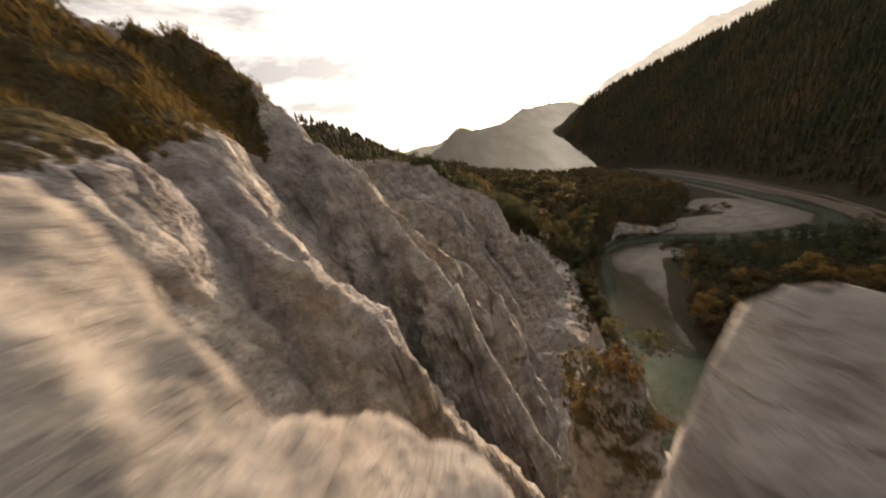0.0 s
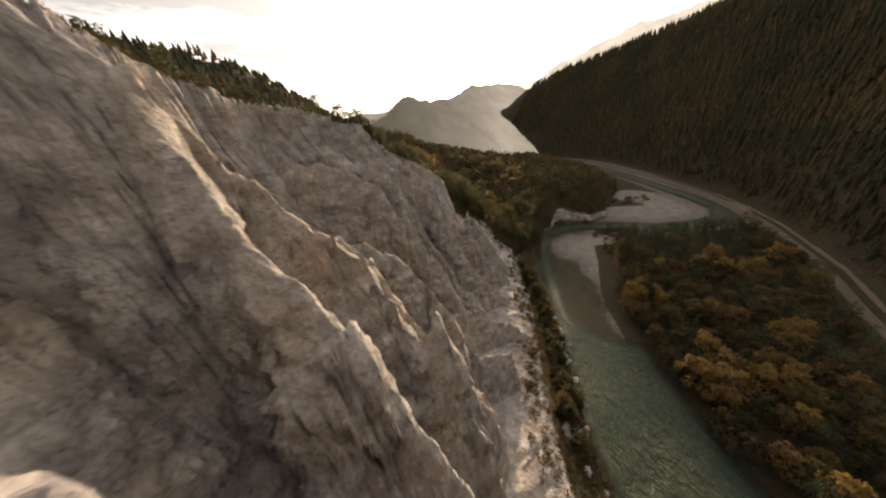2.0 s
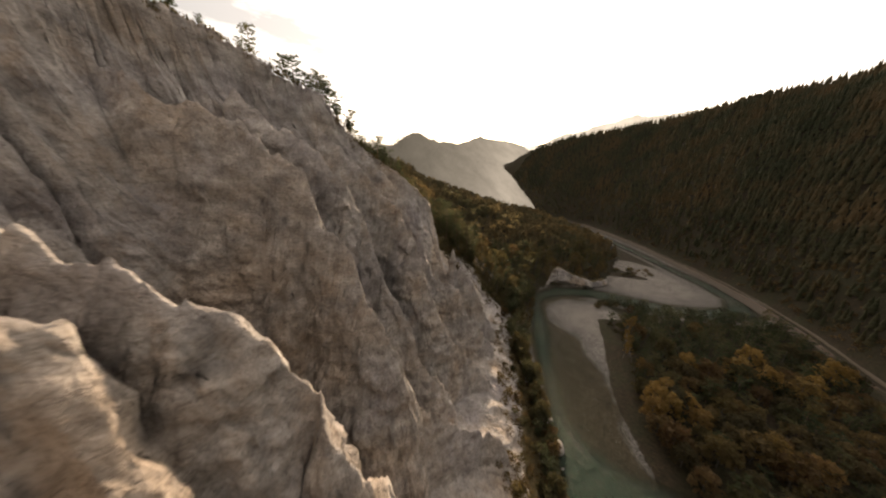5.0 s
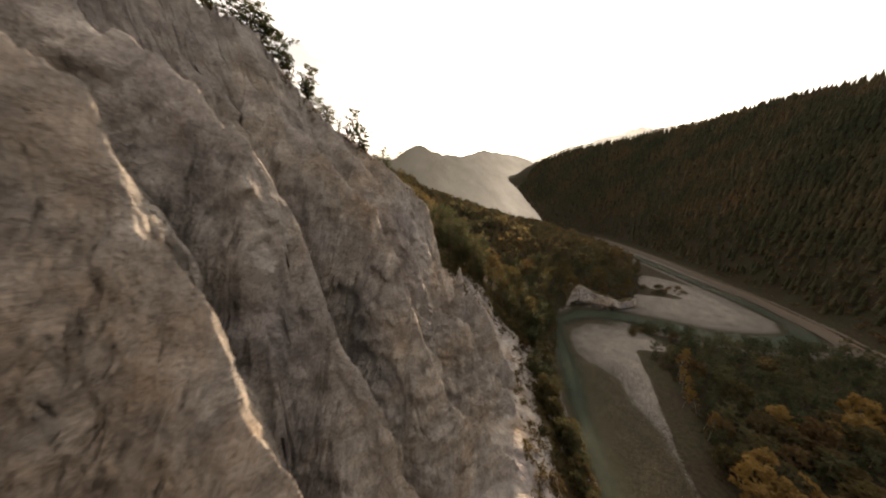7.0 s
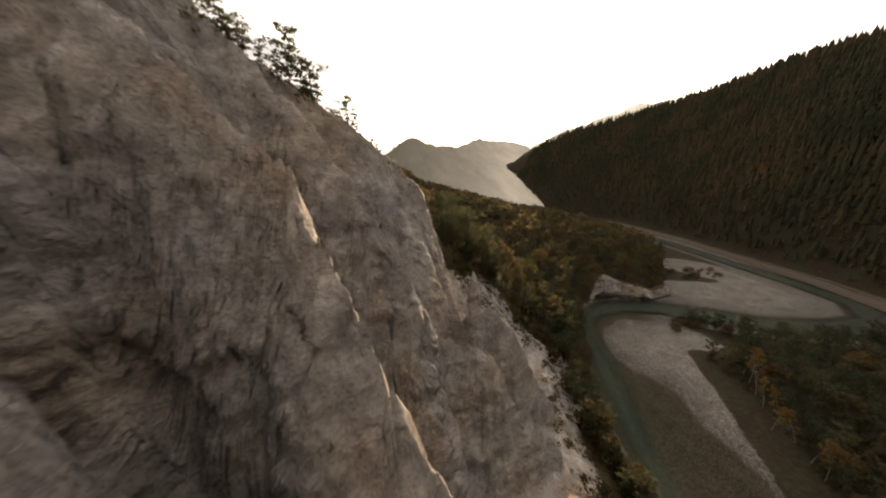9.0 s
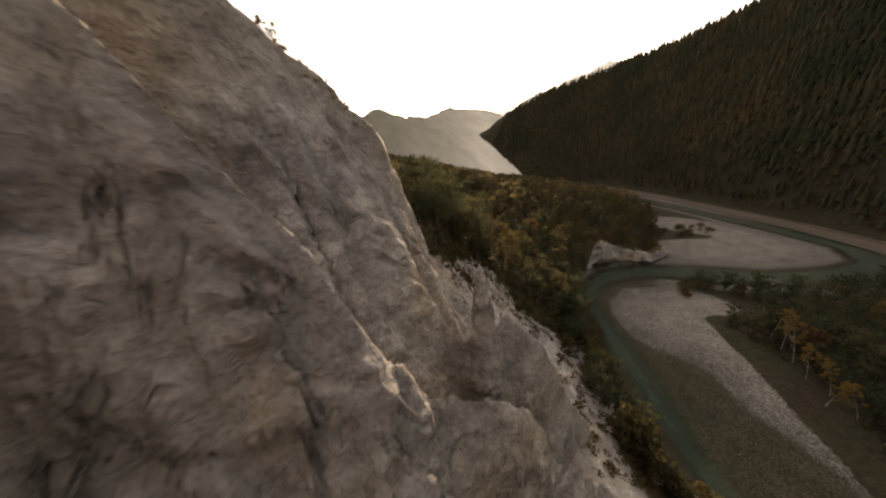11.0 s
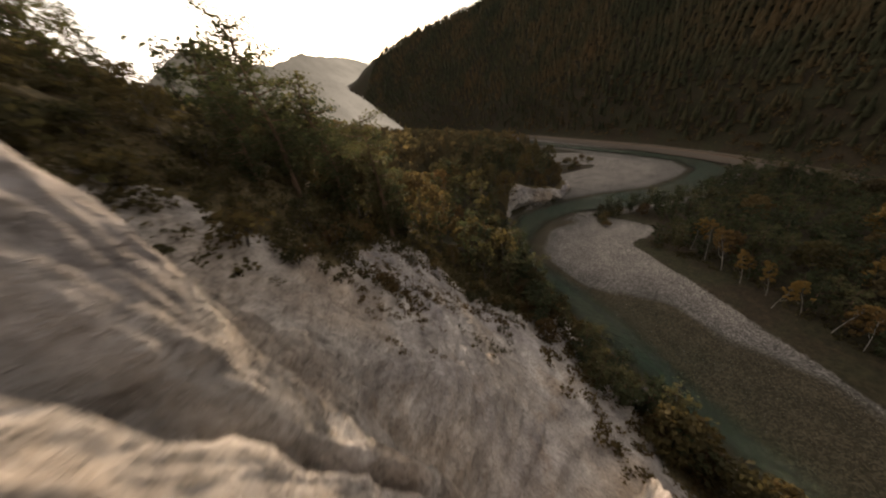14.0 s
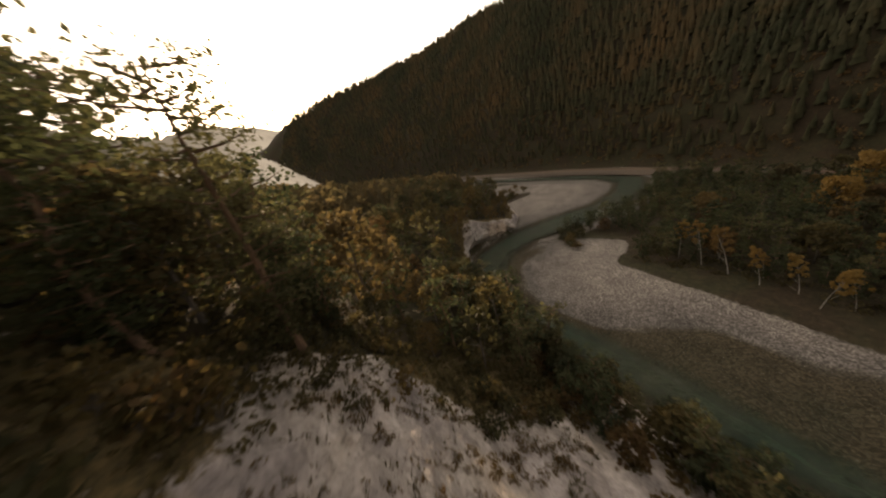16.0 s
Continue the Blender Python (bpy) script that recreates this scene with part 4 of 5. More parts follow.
def wood_material(name, stops):
    """Far wood: the colour changes from tree to tree and from patch to patch."""
    m, n, l, p = blank(name)
    geo = n.new("ShaderNodeNewGeometry")
    patch = noise_node(n, l, geo.outputs["Position"], 0.018, 5, 0.6)
    each = noise_node(n, l, geo.outputs["Position"], 0.16, 1, 0.5)
    add = n.new("ShaderNodeMath")
    add.operation = "MULTIPLY_ADD"
    l.new(each.outputs["Fac"], add.inputs[0])
    add.inputs[1].default_value = 0.26
    l.new(maths(n, l, "SUBTRACT", patch.outputs["Fac"], 0.06), add.inputs[2])
    col = ramp(n, l, add.outputs["Value"], stops).outputs["Color"]
    l.new(col, p.inputs["Base Color"])
    p.inputs["Roughness"].default_value = 0.9
    p.inputs["Specular IOR Level"].default_value = 0.15
    tr = n.new("ShaderNodeBsdfTranslucent")
    l.new(mix(n, l, 1.0, col, (1.5, 1.45, 1.2), "MULTIPLY"), tr.inputs["Color"])
    ms = n.new("ShaderNodeMixShader")
    ms.inputs["Fac"].default_value = 0.55
    l.new(p.outputs["BSDF"], ms.inputs[1])
    l.new(tr.outputs["BSDF"], ms.inputs[2])
    l.new(ms.outputs["Shader"], n["Material Output"].inputs["Surface"])
    return m


FAR_WOOD = wood_material("spruce_wood", [(0.42, (0.048, 0.054, 0.032)), (0.56, (0.072, 0.068, 0.039)), (0.66, (0.105, 0.08, 0.044)), (0.84, (0.14, 0.09, 0.045))])
BROWN_WOOD = wood_material("autumn_wood", [(0.42, (0.055, 0.054, 0.032)), (0.56, (0.085, 0.07, 0.04)), (0.7, (0.12, 0.088, 0.046)), (0.86, (0.145, 0.092, 0.044))])


def jittered(x0, x1, y0, y1, step, rng):
    gx, gy = np.meshgrid(np.arange(x0, x1, step), np.arange(y0, y1, step))
    x = gx.ravel() + rng.uniform(-0.45, 0.45, gx.size) * step
    y = gy.ravel() + rng.uniform(-0.45, 0.45, gx.size) * step
    return x, y


def build_far_woods():
    rng = np.random.default_rng(7)
    # the wooded mountain across the river: close ranks near by, coarser far off
    for x0, y0, y1, step, tiers, per, title in ((270, -60, 640, 6.4, 4, 7, "spruce_forest"), (480, 640, 1350, 7.8, 3, 6, "far_spruce_forest")):
        x, y = jittered(x0, 900, y0, y1, step, rng)
        d, _, side = line_distance(x, y, RAIL)
        ridge, _, rside = line_distance(x, y, RIDGE)
        z, _ = lay(x, y)
        ok = (side < 0) & (d > 17) & (z > 1.5) & ((rside > 0) | (ridge < 18)) & (rng.random(x.size) < 0.95)
        forest_stuff(title, x[ok], y[ok], z[ok], rng.uniform(13, 24, ok.sum()) * (0.75 + 0.25 * smooth(17, 60, d[ok])), "dark spruce forest with rust-brown patches on the mountainside", 8, FAR_WOOD, tiers, per, narrow=0.8)
    # the hill behind the rim
    x, y = jittered(-480, 60, 330, 950, 12, rng)
    z, _ = lay(x, y)
    dl, _, lside = line_distance(x, y, LEFT_BANK)
    ok = (lside > 0) & (z > 60) & (dl > 120) & ((y > 430) | (x < -110))
    forest_stuff("hill_forest", x[ok], y[ok], z[ok], rng.uniform(9, 17, ok.sum()), "dark mixed forest on the hill behind the cliff", 9, FAR_WOOD, 4, 6)
    # trees on the hill at the end of the valley, with its painted haze
    x, y = jittered(-450, 760, 1040, 1560, 15, rng)
    d, (top,), _ = line_distance(x, y, FAR_HILLS[0])
    z = top - 0.62 * d + 24 * fbm(x / 190, y / 190, 0 * x, 4, 0.45, seed=9)
    ok = z > 20
    forest_stuff("misty_forest", x[ok], y[ok], z[ok], rng.uniform(6, 11, ok.sum()), "wood on the hill at the end of the valley, in painted haze", 12, PAINTED_HAZE[0], 2, 5, narrow=1.4)
    # wood beyond the promontory: broad crowns with some spruces between
    x, y = jittered(40, 600, 440, 1180, 11.0, rng)
    z, g = lay(x, y)
    dl, _, lside = line_distance(x, y, LEFT_BANK)
    ok = (lside > 0) & (dl > 6) & (z > 1.2) & (g < 0.4)
    forest_stuff("valley_forest", x[ok], y[ok], z[ok], 11 + 15 * rng.random(ok.sum()) ** 1.6, "brown and dark green valley wood upstream", 10, BROWN_WOOD, 4, 6, leafy=5)


build_far_woods()


def tilt(x, y, z, turn, size, lean=0.0):
    return Matrix.LocRotScale((x, y, z), Euler((lean, 0, turn)), (size, size, size))


def scatter(models, xs, ys, zs, sizes, rng):
    """Copies of the model trees; the first ones stand where their models were built."""
    fresh = list(models)
    for x, y, z, s in zip(xs, ys, zs, sizes):
        m = tilt(x, y, z, rng.uniform(0, 6.28), s, rng.normal() * 0.03)
        if fresh:
            fresh.pop().matrix_basis = m
        else:
            copy_thing(models[rng.integers(len(models))], m)


def spaced(x, y, gap, rng):
    """Keeps points at least gap apart."""
    keep = []
    for k in rng.permutation(len(x)):
        if all((x[k] - x[j]) ** 2 + (y[k] - y[j]) ** 2 > gap * gap for j in keep):
            keep.append(k)
    return np.array(keep)


BIRCHES = [(221, 251), (214, 244), (207, 237), (203, 229), (195, 227), (196, 220), (191, 213), (186, 207), (212, 235), (228, 258)]


def build_riverside_wood():
    rng = np.random.default_rng(3)
    autumn = [broadleaf(100 + k, 16 + 1.2 * k, 7.2 + 0.5 * k, AUTUMN, BARK, "brown and rust autumn tree on the river flat") for k in range(4)]
    olive = [broadleaf(110 + k, 16 + 2 * k, 7.0 + 0.6 * k, SHRUB, BARK, "olive-brown alder with thinning leaves on the river flat", "alder_tree") for k in range(3)]
    gold = [broadleaf(120 + k, 16 + 1.5 * k, 6.2 + 0.6 * k, GOLD, BARK, "golden-leaved broadleaf tree on the river flat", "golden_tree", 700) for k in range(3)]
    dark = [pine(140 + k, 17 + 2 * k, 5.6, "dark green pine among autumn trees on the flat", flat=1.0, bare=0.12, count=500) for k in range(3)]
    x, y = jittered(105, 440, -10, 335, 4.2, rng)
    dr, (half,), _ = line_distance(x, y, RIVER)
    _, _, lside = line_distance(x, y, LEFT_BANK)
    rd, _, rs = line_distance(x, y, RAIL)
    off = dr - half
    bar2 = line_distance(x, y, BAR)[0]
    ok = (lside < 0) & ((off > np.interp(y, (185, 215), (0.8, 3.5))) | (bar2 < 38)) & (rs > 0) & (rd > 13) & ((bar2 > 46) | (shore(x, y) > np.interp(y, *WOOD))) & (line_distance(x, y, [(312, 352), (350, 332), (395, 328), (418, 370), (404, 420)])[0] > 46)
    x, y, off = x[ok], y[ok], off[ok]
    upper, lower = np.where(y < 188)[0], np.where(y >= 188)[0]
    keep = np.concatenate([upper[spaced(x[upper], y[upper], 6.7, rng)], lower[spaced(x[lower], y[lower], 6.4, rng)]])
    x, y, off = x[keep], y[keep], off[keep]
    z, _ = lay(x, y)
    pick = rng.random(len(x)) + 0.25 * fbm(x / 30, y / 30, 0 * x, 2, seed=3) - 0.3 * smooth(190, 225, y)
    edge = off < 22
    k_dark = (pick < 0.14 + 0.34 * smooth(40, 100, off) + 0.12 * smooth(185, 215, y)) & ~edge | (pick < 0.12 + 0.4 * smooth(185, 215, y))
    bar_side = (y > 206) & (y < 275) & (rng.random(len(x)) < 0.68)
    k_dark = k_dark | bar_side
    k_gold = ((pick > 0.9) | (edge & (pick > 0.72))) & ~bar_side
    k_mid = ~(k_dark | k_gold)
    size = rng.uniform(0.85, 1.45, len(x)) * 0.72
    k_olive = k_mid & (rng.random(len(x)) < 0.5)
    away = (off > 75) | (y > 300) | (y < 20)
    far_olive = [broadleaf(115 + k, 16 + 2 * k, 7.2, SHRUB, BARK, "olive-brown alder with thinning leaves on the river flat", "alder_tree", 480) for k in range(2)]
    far_dark = [pine(145 + k, 17 + 2 * k, 5.6, "dark green pine among autumn trees on the flat", flat=1.0, bare=0.15, count=360) for k in range(2)]
    for sel, models in ((k_mid & ~k_olive, autumn), (k_olive & ~away, olive), (k_olive & away, far_olive), (k_gold, gold), (k_dark & ~away, dark), (k_dark & away, far_dark)):
        scatter(models, x[sel], y[sel], z[sel], size[sel] * (1.15 if models is gold else 1.0), rng)
    # pale-stemmed birches that lean out over the gravel bar
    birch = [broadleaf(130 + k, 19 + 2 * k, 3.3 + 0.3 * k, GOLD, BIRCH, "leaning birch with a white trunk and golden crown beside the gravel", "birch_tree", 700, 4.0 + 1.5 * k, 0.45, 14, 0.6) for k in range(3)]
    bx, by = np.array(BIRCHES, float).T
    scatter(birch, bx, by, lay(bx, by)[0], rng.uniform(0.8, 1.1, len(bx)), rng)
    return olive, dark


def build_left_wood(dark, olive):
    """The wooded slope and terrace beyond the cliff, and the strip at the cliff's foot."""
    rng = np.random.default_rng(13)
    x, y = jittered(-40, 330, 262, 445, 4.0, rng)
    dl, _, lside = line_distance(x, y, LEFT_BANK)
    edge = np.interp(x, (-40, 20, 47, 60, 80, 95, 112, 125), (300, 302, 299, 297, 306, 312, 306, 290))
    ok = (lside > 0) & (dl > 7) & (y > edge)
    x, y = x[ok], y[ok]
    close = (x < 95) & (y < 335)
    a, b = np.where(close)[0], np.where(~close)[0]
    keep = np.concatenate([a[spaced(x[a], y[a], 5.0, rng)], b[spaced(x[b], y[b], 7.6, rng)]])
    x, y = x[keep], y[keep]
    z = cliff_height(x, y)
    k = rng.random(len(x)) < np.where(x < 115, 0.72, 0.5)
    s = rng.uniform(0.8, 1.25, len(x)) * np.where(x < 115, 0.78, 0.95) * (0.6 + 0.4 * smooth(46, 74, x))
    # the canopy falls evenly towards the river
    canopy = np.interp(x, (20, 46, 55, 63, 72, 80, 88, 100, 125), (116, 104, 100, 96, 92, 88, 84, 78, 64))
    s = np.where((x < 112) & (y < 345), np.clip((canopy - z) / 18.5, 0.35, 1.6) * rng.uniform(0.86, 1.0, len(x)), s)
    # leaves are finest where the flight ends
    away = np.hypot(x - 78, y - 276)
    tier = np.where((x < 114) & (y < 345), np.where((away < 40) & (y < 313), 0, 1), 2)
    for level, cards_each in enumerate((4400, 1400, 400)):
        close = level < 2
        firs = [pine(160 + j, 18 + 2 * j, 4.6, "dark pine on the wooded slope beyond the cliff", "slope_pine", 1.0, cards_each, 0.12, 34 if close else 16) for j in range(3)]
        oaks = [broadleaf(170 + j, 16 + 2 * j, 5.6, (AUTUMN, SHRUB, SHRUB)[j], BARK, "olive and rust-brown broadleaf tree on the wooded slope", "slope_tree", cards_each) for j in range(3)]
        here = tier == level
        for models, sel in ((firs, k & here), (oaks, ~k & here)):
            scatter(models, x[sel], y[sel], z[sel], s[sel], rng)
    # foot of the cliff
    bank = np.array(LEFT_BANK[4:12], float)
    seg = np.hypot(*np.diff(bank, axis=0).T)
    at = np.concatenate([[0], np.cumsum(seg)])
    s = np.arange(2, at[-1], 2.0)
    s = s + rng.uniform(-1.5, 1.5, len(s))
    px, py = np.interp(s, at, bank[:, 0]), np.interp(s, at, bank[:, 1])
    inw = rng.uniform(1.0, 11, len(s)) + 14 * rng.random(len(s)) * smooth(225, 245, py)
    px, py = px - inw * 0.93, py + inw * 0.36
    pz = cliff_height(px, py)
    low = pz < 19
    down = smooth(225, 250, py)
    k = rng.random(len(px)) < 0.45 + 0.4 * down
    s = rng.uniform(0.4, 0.72, len(px)) * (1 + 0.4 * down)
    scatter_more(dark, px[k & low], py[k & low], pz[k & low], s[k & low], rng)
    scatter_more(olive, px[~k & low], py[~k & low], pz[~k & low], s[~k & low], rng)


def scatter_more(models, xs, ys, zs, sizes, rng):
    for x, y, z, s in zip(xs, ys, zs, sizes):
        copy_thing(models[rng.integers(len(models))], tilt(x, y, z, rng.uniform(0, 6.28), s, rng.normal() * 0.04))


olive_models, dark_models = build_riverside_wood()
build_left_wood(dark_models, olive_models)


def build_rim_pines():
    rng = np.random.default_rng(23)
    models = [pine(200 + k, 12 + k, 3.6 + 0.2 * k, "wind-bent pine on the cliff's rim", "rim_pine", 0.6, 640, 0.2 + 0.1 * k) for k in range(3)]
    rim = np.array(RIM, float)
    seg = np.hypot(*np.diff(rim[:, :2], axis=0).T)
    at = np.concatenate([[0], np.cumsum(seg)])
    s = np.concatenate([np.arange(60, at[-1] - 45, 5.5), np.arange(150, at[-1] - 40, 9.0), np.arange(at[-1] - 95, at[-1] - 42, 2.6)])
    s = s + rng.uniform(-2, 2, len(s))
    x, y = np.interp(s, at, rim[:, 0]), np.interp(s, at, rim[:, 1])
    inw = np.where(s > at[-1] - 100, rng.uniform(0.0, 3.0, len(s)), rng.uniform(0.3, 7, len(s)))
    x, y = x - inw * 0.75, y + inw * 0.55
    z = cliff_height(x, y)
    scatter(models, x, y, z - 0.3, rng.choice([0.4, 0.55, 0.75, 0.9, 1.1], len(x)), rng)


build_rim_pines()

# ---------------------------------------------------------------- grass and shrubs on the rock, railway, driftwood
def tufts(name, xs, ys, zs, size, label, seed, material, blades=14):
    """Clumps of dry grass and dwarf heath as one mesh."""
    rng = np.random.default_rng(seed)
    n = len(xs) * blades
    k = np.repeat(np.arange(len(xs)), blades)
    a, r = rng.uniform(0, 6.28, n), rng.uniform(0, 0.55, n) * size
    foot = np.stack([xs[k] + r * np.cos(a), ys[k] + r * np.sin(a), zs[k] - 0.1], 1)
    h = size * rng.uniform(0.5, 1.1, n)
    out = np.stack([np.cos(a) * h * 0.6, np.sin(a) * h * 0.6, h], 1)
    side = np.stack([-np.sin(a), np.cos(a), 0 * a], 1) * (0.07 * size)
    mid = foot + out * 0.55 + np.array([0, 0, 1]) * (0.12 * h)[:, None]
    v = np.stack([foot - side, foot + side, mid + side * 0.8, mid - side * 0.8, foot + out], 1).reshape(-1, 3)
    i = np.arange(n) * 5
    f = np.concatenate([np.stack([i, i + 1, i + 2], 1), np.stack([i, i + 2, i + 3], 1), np.stack([i + 3, i + 2, i + 4], 1)])
    ob = new(name, cloud_mesh(name, v, f, material))
    return tagged(ob, label, "grass", kind="stuff")


def build_turf():
    rng = np.random.default_rng(41)
    x, y = jittered(-95, -34, 14, 68, 1.0, rng)
    z = cliff_height(x, y)
    gx, gy = cliff_height(x + 0.6, y) - z, cliff_height(x, y + 0.6) - z
    flat = 1 / np.sqrt(1 + (gx / 0.6) ** 2 + (gy / 0.6) ** 2)
    ok = (flat > 0.22) & (z > 163)
    tufts("turf", x[ok], y[ok], z[ok], 1.5, "dry brown and ochre grass tussocks on the cliff top", 42, STRAW, 10)
    rim = np.array([p[:2] for p in RIM], float)
    seg = np.hypot(*np.diff(rim, axis=0).T)
    at = np.concatenate([[0], np.cumsum(seg)])
    s = rng.uniform(150, at[-1] - 20, 2200)
    px, py = np.interp(s, at, rim[:, 0]), np.interp(s, at, rim[:, 1])
    inw = rng.uniform(-1.0, 7, len(s))
    px, py = px - inw * 0.75, py + inw * 0.6
    tufts("rim_grass", px, py, cliff_height(px, py), 0.9, "ochre grass fringe along the cliff's rim", 43, STRAW, 8)
    x, y = rng.uniform(20, 125, 2600), rng.uniform(262, 325, 2600)
    z = cliff_height(x, y)
    dl, _, ls = line_distance(x, y, LEFT_BANK)
    ok = (ls > 0) & (dl > 14) & (fbm(x / 12, y / 12, 0 * x, 3, seed=88) + 0.035 * (y - 295) > 0.0)
    tufts("slope_grass", x[ok], y[ok], z[ok], 0.9, "dark dry scrub scattered over the pale scree slope", 44, SHRUB, 10)


def shrub(seed, label, material=SHRUB):
    rng = np.random.default_rng(seed)
    bush = empty("shrub", label, "shrub", "shrubs")
    verts, faces, ends = [], [], []
    for k in range(7):
        a = k * 0.9 + rng.random()
        end = np.array([math.cos(a) * rng.uniform(0.5, 1.1), math.sin(a) * rng.uniform(0.5, 1.1), rng.uniform(0.9, 1.8)])
        tube(verts, faces, [(0, 0, -0.3), end * 0.5 + np.array([0, 0, 0.15]), end], [0.05, 0.035, 0.01], 4)
        ends.append(end)
    part("stem", solid("stem", verts, faces, BARK), bush)
    ends = np.array(ends)
    c = ends[rng.integers(0, 7, 190)] + rng.normal(size=(190, 3)) * np.array([0.4, 0.4, 0.34])
    v, f = cards(rng, c, rng.uniform(0.13, 0.27, 190), None, 0.8)
    part("foliage", cloud_mesh("foliage", v, f, material), bush)
    return bush


def brush(name, xs, ys, zs, sizes, label, seed, material):
    """Undergrowth that nobody could count, as one mesh of leafy clumps."""
    rng = np.random.default_rng(seed)
    k = np.repeat(np.arange(len(xs)), 28)
    size = sizes[k]
    way = rng.normal(size=(len(k), 3))
    way /= np.linalg.norm(way, axis=1)[:, None]
    way[:, 2] = np.abs(way[:, 2])
    c = np.stack([xs[k], ys[k], zs[k]], 1) + way * (size * rng.uniform(0.5, 1.1, len(k)))[:, None]
    v, f = cards(rng, c, size * rng.uniform(0.18, 0.32, len(k)), way, 0.8)
    ob = new(name, cloud_mesh(name, v, f, material))
    return tagged(ob, label, "bushes", kind="stuff")


def build_brush():
    rng = np.random.default_rng(57)
    pts = np.array(RAIL[3:11], float)
    at = np.concatenate([[0], np.cumsum(np.hypot(*np.diff(pts, axis=0).T))])
    s = rng.uniform(0, at[-1], 800)
    k = np.clip(np.searchsorted(at, s) - 1, 0, len(pts) - 2)
    way = (pts[k + 1] - pts[k]) / np.hypot(*(pts[k + 1] - pts[k]).T)[:, None]
    q = pts[k] + way * (s - at[k])[:, None] + np.stack([way[:, 1], -way[:, 0]], 1) * rng.uniform(15, 46, len(s))[:, None]
    brush("trackside_brush", q[:, 0], q[:, 1], lay(q[:, 0], q[:, 1])[0], rng.uniform(1.2, 4.2, len(s)), "rust-brown bushes at the foot of the wooded mountain", 58, AUTUMN)
    x, y = rng.uniform(16, 135, 3300), rng.uniform(266, 326, 3300)
    dl, _, ls = line_distance(x, y, LEFT_BANK)
    edge = np.interp(x, *SCRUB)
    ok = (ls > 0) & (dl > 3) & (rng.random(len(x)) < 0.95 * smooth(-7, 4, y - edge + 5 * fbm(x / 9, y / 9, 0 * x, 2, seed=90)))
    brush("slope_brush", x[ok], y[ok], cliff_height(x[ok], y[ok]), rng.uniform(0.5, 1.7, ok.sum()), "dark brown scrub where the scree meets the wood", 59, SHRUB)
    # low tufts in streaks down the open scree
    x, y = rng.uniform(64, 112, 2600), rng.uniform(270, 308, 2600)
    fall = y - np.interp(x, *SCRUB)
    thick = np.exp(-((x - 75) / 9) ** 2 - ((y - 287) / 5.5) ** 2)
    ok = (fall < -2) & (fall > -24) & (line_distance(x, y, LEFT_BANK)[0] > 6) & (fbm((x + y) / 3.2, (y - x) / 9, 0 * x, 3, seed=91) + 0.03 * (fall + 10) + 0.5 * thick > 0.02)
    brush("scree_scrub", x[ok], y[ok], cliff_height(x[ok], y[ok]), rng.uniform(0.25, 0.75, ok.sum()) * (1 + 0.8 * thick[ok]), "dark low tufts in streaks on the pale scree", 61, SHRUB)
    # undergrowth where the wood meets the gravel bar
    x, y = rng.uniform(150, 290, 2600), rng.uniform(190, 315, 2600)
    back = shore(x, y) - np.interp(y, *WOOD)
    ok = (back > -7) & (back < 9) & (line_distance(x, y, BAR)[0] < 60) & (rng.random(len(x)) < 0.75 * smooth(-7, 1, back))
    brush("wood_edge_brush", x[ok], y[ok], lay(x[ok], y[ok])[0], rng.uniform(0.6, 2.2, ok.sum()), "dark olive undergrowth where the wood meets the gravel", 63, SHRUB)
    rim = np.array([p[:2] for p in RIM], float)
    at = np.concatenate([[0], np.cumsum(np.hypot(*np.diff(rim, axis=0).T))])
    s = rng.uniform(130, at[-1] - 22, 320)
    inw = rng.uniform(-0.5, 8, len(s))
    px, py = np.interp(s, at, rim[:, 0]) - inw * 0.75, np.interp(s, at, rim[:, 1]) + inw * 0.6
    brush("rim_brush", px, py, cliff_height(px, py), rng.uniform(0.5, 1.9, len(s)), "olive and ochre scrub along the cliff's rim", 62, SHRUB)
    bank = np.array(LEFT_BANK[3:12], float)
    at = np.concatenate([[0], np.cumsum(np.hypot(*np.diff(bank, axis=0).T))])
    s = rng.uniform(0, at[-1], 1500)
    px, py = np.interp(s, at, bank[:, 0]), np.interp(s, at, bank[:, 1])
    inw = 0.5 + 30 * rng.random(len(s)) ** 1.6
    px, py = px - inw * 0.93, py + inw * 0.36
    pz = cliff_height(px, py)
    ok = (pz < 15) | ((pz < 32) & (fbm(px / 9, py / 9, 0 * px, 2, seed=93) > 0.1))
    brush("bank_brush", px[ok], py[ok], pz[ok], rng.uniform(0.7, 2.4, ok.sum()), "dark green and ochre bushes along the foot of the cliff", 60, SHRUB)


